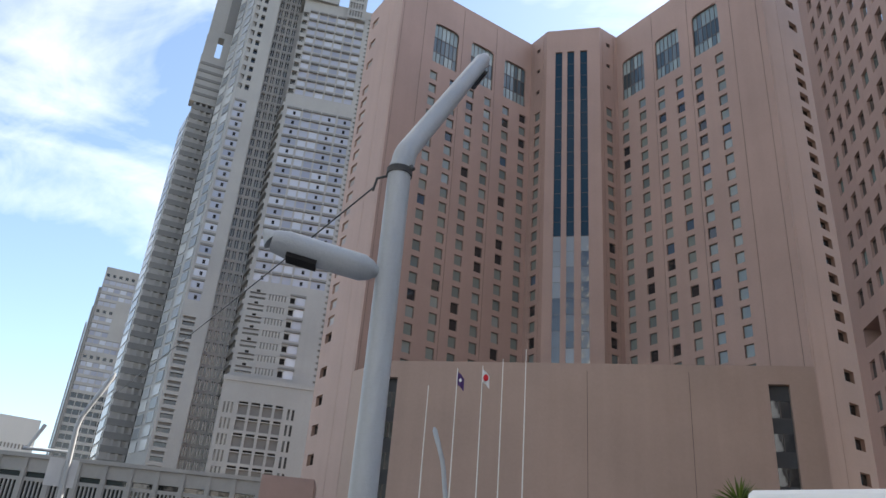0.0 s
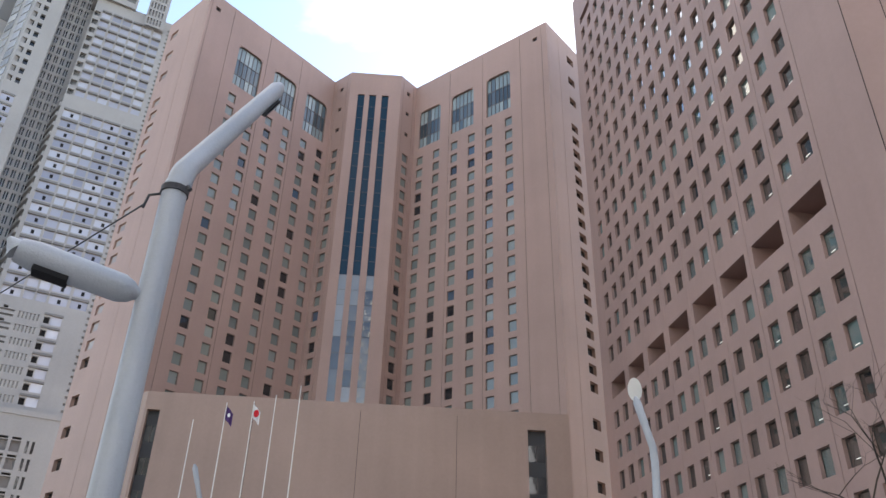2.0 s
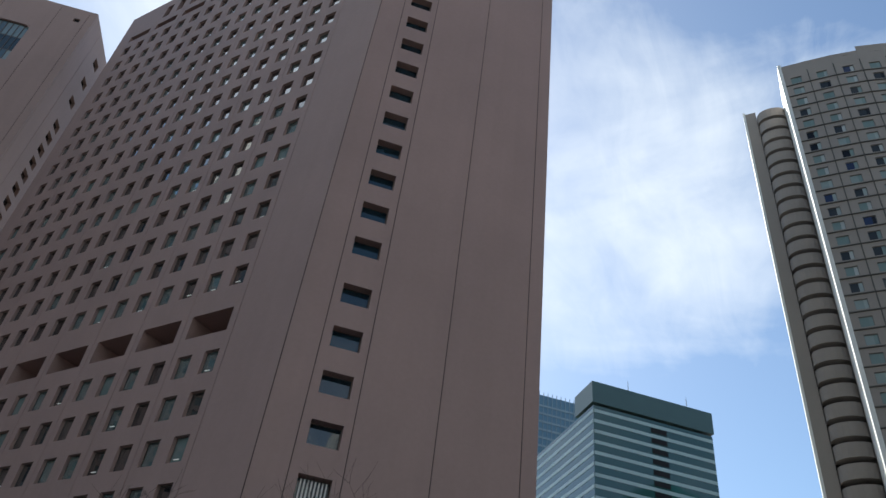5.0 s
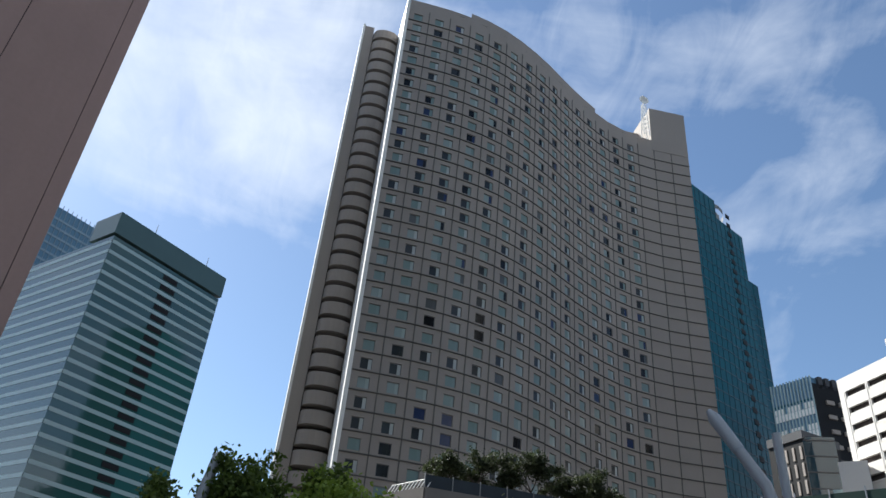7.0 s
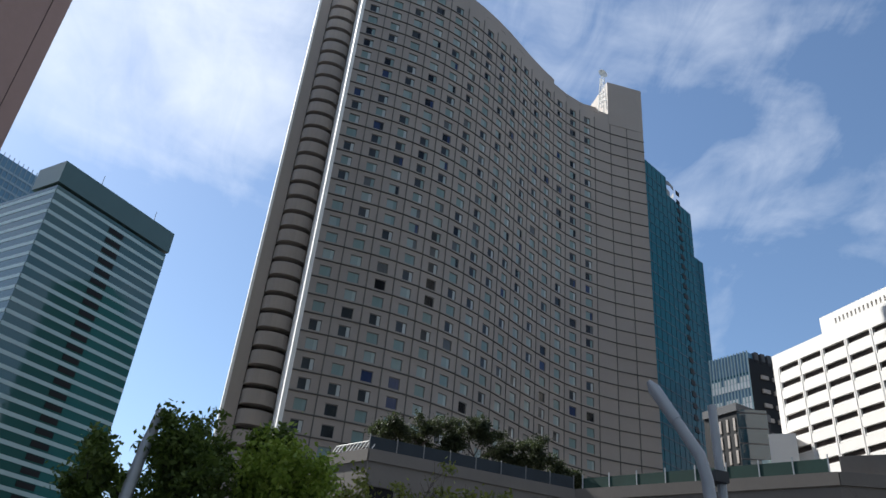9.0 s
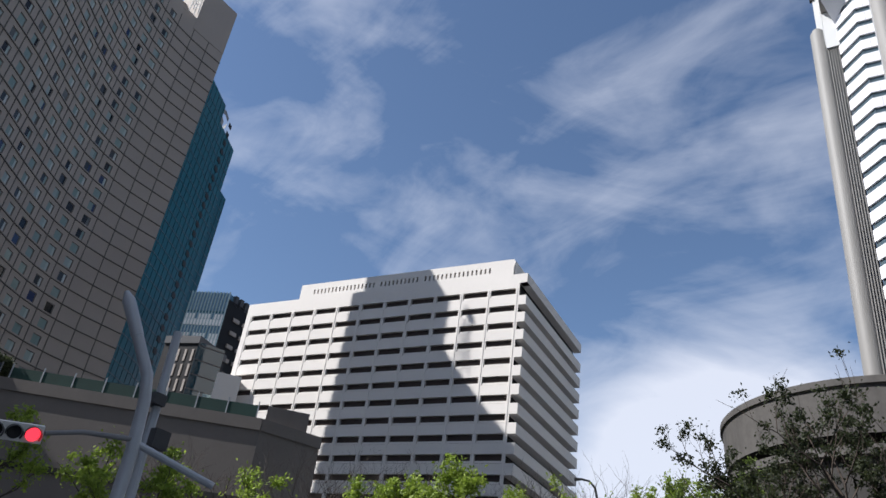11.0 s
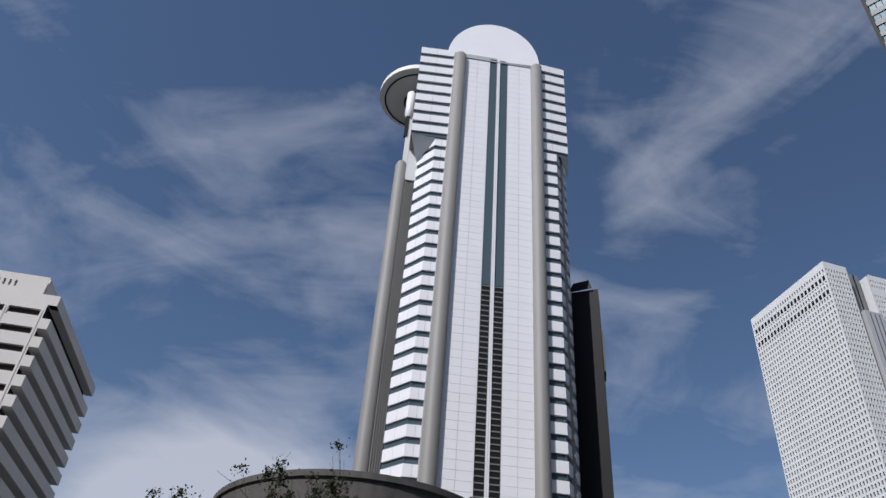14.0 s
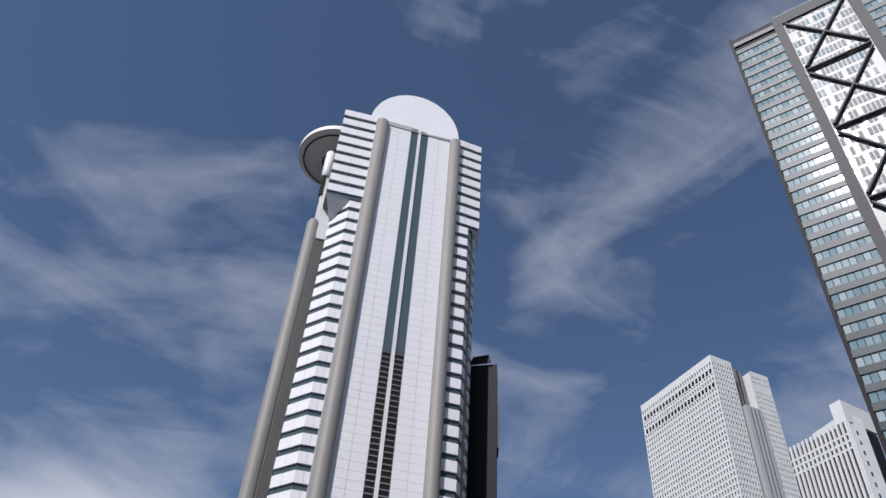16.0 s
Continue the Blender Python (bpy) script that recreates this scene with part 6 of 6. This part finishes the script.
def tree(x, y, z0, top, spread, leaf_m, leaves, size, seed, label, levels=4, name="tree", lean=0.0):
    rnd = random.Random(seed)
    o = thing(name, (x, y, z0), label, "tree")
    wood, tips = Build(), []
    h = top - z0

    def limb(p, d, length, r, level):
        n = 3
        pts, rad = [p], [r]
        for k_ in range(n):
            d = (d + Vector((rnd.uniform(-1, 1), rnd.uniform(-1, 1), rnd.uniform(-0.3, 0.6))) * 0.16).normalized()
            pts.append(pts[-1] + d * length / n)
            rad.append(r * (1 - 0.35 * (k_ + 1) / n))
        tube(wood, pts, rad, M_BARK, 7 if level < 2 else 4, caps=False)
        if level >= levels - 2:
            tips.extend(pts[1:])
        if level < levels:
            for k_ in range(rnd.choice((2, 3, 3)) + (1 if level == 0 else 0)):
                a = rnd.uniform(0, math.tau)
                sp = rnd.uniform(0.45, 0.95)
                nd = (d + Vector((math.cos(a) * sp * spread, math.sin(a) * sp * spread, rnd.uniform(0.0, 0.35)))).normalized()
                limb(pts[-1] if k_ else pts[-2], nd, length * rnd.uniform(0.62, 0.82), rad[-1] * 0.8, level + 1)

    limb(Vector((x, y, z0)), Vector((lean, 0, 1)), h * 0.30, max(0.07, h * 0.017), 0)
    hi = max(v[2] for v in wood.v)
    k_ = h / max(0.1, hi - z0)
    wood.v = [(x + (v[0] - x), y + (v[1] - y), z0 + (v[2] - z0) * k_) for v in wood.v]
    wood.done("trunk", o)
    if leaves:
        crown = Build()
        size *= 0.62
        count = int(leaves * 2.6)
        clumps = [rnd.choice(tips) for _ in range(max(6, count // 48))]
        for i in range(count):
            loose = i % 9 == 0
            t = rnd.choice(tips) if loose else clumps[i % len(clumps)]
            c = Vector((t.x, t.y, z0 + (t.z - z0) * k_)) + Vector((rnd.gauss(0, 1), rnd.gauss(0, 1), rnd.gauss(0, 0.75))) * size * (2.6 if loose else 1.7)
            u = Vector((rnd.uniform(-1, 1), rnd.uniform(-1, 1), rnd.uniform(-1, 1))).normalized()
            v = u.cross(Vector((rnd.uniform(-1, 1), rnd.uniform(-1, 1), rnd.uniform(-1, 1)))).normalized()
            s_ = size * rnd.uniform(0.6, 1.3)
            crown.face([c - u * s_, c - v * s_ * 0.5, c + u * s_, c + v * s_ * 0.5], leaf_m)
        crown.done("crown", o)
    return o


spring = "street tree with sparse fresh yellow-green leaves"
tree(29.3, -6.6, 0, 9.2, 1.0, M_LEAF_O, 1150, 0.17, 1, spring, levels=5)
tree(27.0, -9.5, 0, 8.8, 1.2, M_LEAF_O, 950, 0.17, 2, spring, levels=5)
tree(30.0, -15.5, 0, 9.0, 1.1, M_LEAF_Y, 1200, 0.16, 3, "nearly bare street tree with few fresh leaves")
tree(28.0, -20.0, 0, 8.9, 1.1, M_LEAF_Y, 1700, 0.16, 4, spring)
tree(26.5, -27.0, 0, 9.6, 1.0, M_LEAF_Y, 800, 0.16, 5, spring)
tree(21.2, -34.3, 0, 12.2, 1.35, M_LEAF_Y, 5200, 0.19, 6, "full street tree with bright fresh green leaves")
tree(24.5, -36.5, 0, 11.0, 0.8, M_LEAF_Y, 500, 0.16, 7, "nearly bare street tree with few fresh leaves")
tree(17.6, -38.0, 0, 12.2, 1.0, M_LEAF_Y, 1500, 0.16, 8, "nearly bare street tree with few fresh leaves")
tree(23.0, -58.0, 0, 16.5, 0.8, None, 0, 0.1, 9, "bare grey street tree")
for i, (x, y, t) in enumerate(((27.5, -38.5, 13.6), (30.5, -33.5, 13.2), (33.0, -28.5, 12.0), (25.5, -41.5, 14.6), (28.6, -41.0, 14.4), (20.5, -43.5, 15.4), (17.5, -45.0, 15.0))):
    tree(x, y, 0, t, 1.15, None, 0, 0.16, 60 + i, "leafless brown street tree with fine twigs", levels=6)
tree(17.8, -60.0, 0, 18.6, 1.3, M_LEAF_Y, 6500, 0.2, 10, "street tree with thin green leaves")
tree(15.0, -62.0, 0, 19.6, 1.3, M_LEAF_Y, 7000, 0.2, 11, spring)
tree(12.2, -60.0, 0, 19.4, 1.1, M_LEAF_G, 4200, 0.2, 12, "street tree with thin green leaves")
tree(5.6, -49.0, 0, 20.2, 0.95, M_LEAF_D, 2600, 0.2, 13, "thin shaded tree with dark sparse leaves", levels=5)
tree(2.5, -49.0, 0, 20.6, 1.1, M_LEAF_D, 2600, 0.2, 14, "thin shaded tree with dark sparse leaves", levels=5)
tree(9.8, -50.0, 0, 16.2, 0.8, M_LEAF_G, 900, 0.18, 15, "thin shaded tree with dark sparse leaves", levels=5)
tree(-2.5, -50.0, 0, 16.5, 0.8, M_LEAF_G, 1100, 0.2, 16, "shaded tree with green leaves low down")
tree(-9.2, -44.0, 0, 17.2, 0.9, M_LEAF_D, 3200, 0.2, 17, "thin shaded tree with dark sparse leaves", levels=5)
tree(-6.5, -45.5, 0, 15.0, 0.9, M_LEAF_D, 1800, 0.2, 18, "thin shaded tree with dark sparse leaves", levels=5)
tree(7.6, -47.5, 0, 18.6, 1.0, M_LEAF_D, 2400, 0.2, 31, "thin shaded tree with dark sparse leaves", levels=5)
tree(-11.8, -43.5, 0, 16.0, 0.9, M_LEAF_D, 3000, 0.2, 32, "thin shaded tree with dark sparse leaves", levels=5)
tree(-14.8, -42.5, 0, 13.8, 1.0, M_LEAF_G, 4200, 0.2, 19, "dense dark green street tree")
tree(25.0, 1.6, 0, 9.2, 0.9, M_LEAF_G, 5200, 0.17, 20, "dense green street tree beside a lamp")
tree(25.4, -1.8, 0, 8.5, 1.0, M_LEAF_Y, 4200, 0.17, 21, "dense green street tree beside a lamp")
tree(25.6, 0.2, 0, 8.8, 1.1, M_LEAF_G, 4200, 0.17, 23, "dense green street tree beside a lamp")
tree(11.7, 12.4, 0, 8.9, 1.7, None, 0, 0.1, 22, "bare street tree with fine dark twigs", levels=6)
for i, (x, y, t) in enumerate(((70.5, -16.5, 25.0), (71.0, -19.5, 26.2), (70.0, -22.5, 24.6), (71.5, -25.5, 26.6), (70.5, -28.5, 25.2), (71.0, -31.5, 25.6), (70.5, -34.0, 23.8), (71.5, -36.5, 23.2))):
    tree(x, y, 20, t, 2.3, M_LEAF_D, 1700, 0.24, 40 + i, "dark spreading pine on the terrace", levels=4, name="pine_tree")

# fan palm before the podium
for x, y, z in ((8.72, 28.7, 7.2), (10.6, 27.9, 6.6)):
    o = thing("palm", (x, y, 0), "short green fan palm", "palm", "palms before the podium")
    b = Build()
    tube(b, [(x, y, 0), (x, y, z - 1.0)], [0.16, 0.12], M_BARK, 8)
    b.done("trunk", o)
    b = Build()
    rnd = random.Random(int(x * 10))
    for k_ in range(46):
        a, e = rnd.uniform(0, math.tau), rnd.uniform(0.1, 1.35)
        d = Vector((math.cos(a) * math.cos(e), math.sin(a) * math.cos(e), math.sin(e)))
        sd = d.cross(Vector((0, 0, 1))).normalized() * 0.05
        c = Vector((x, y, z - 1.0))
        b.face([c, c + d * 0.5 + sd, c + d * 1.1 - Vector((0, 0, 0.1)), c + d * 0.5 - sd], M_LEAF_G)
    b.done("fronds", o)


# ---- unseen dark tower added behind the viewer, closes the street, darkens reflections and skylight ----
o = thing("facing_tower", (-78, -5), "plain dark glass tower across the street, unseen, added to darken reflections", "building")
b = Build()
b.prism([(-60, -32), (-60, 24), (-100, 24), (-100, -32)][::-1], 0, 150, M_STRIPE)
b.done("glass_body", o)
b = Build()
s = Side((-60, 24), (-60, -32), -1)
for j in range(38):
    s.box(b, 0, s.L, 4 + j * 3.9, 5.6 + j * 3.9, 0, 0.2, M_BRACE_L)
b.done("floor_bands", o)
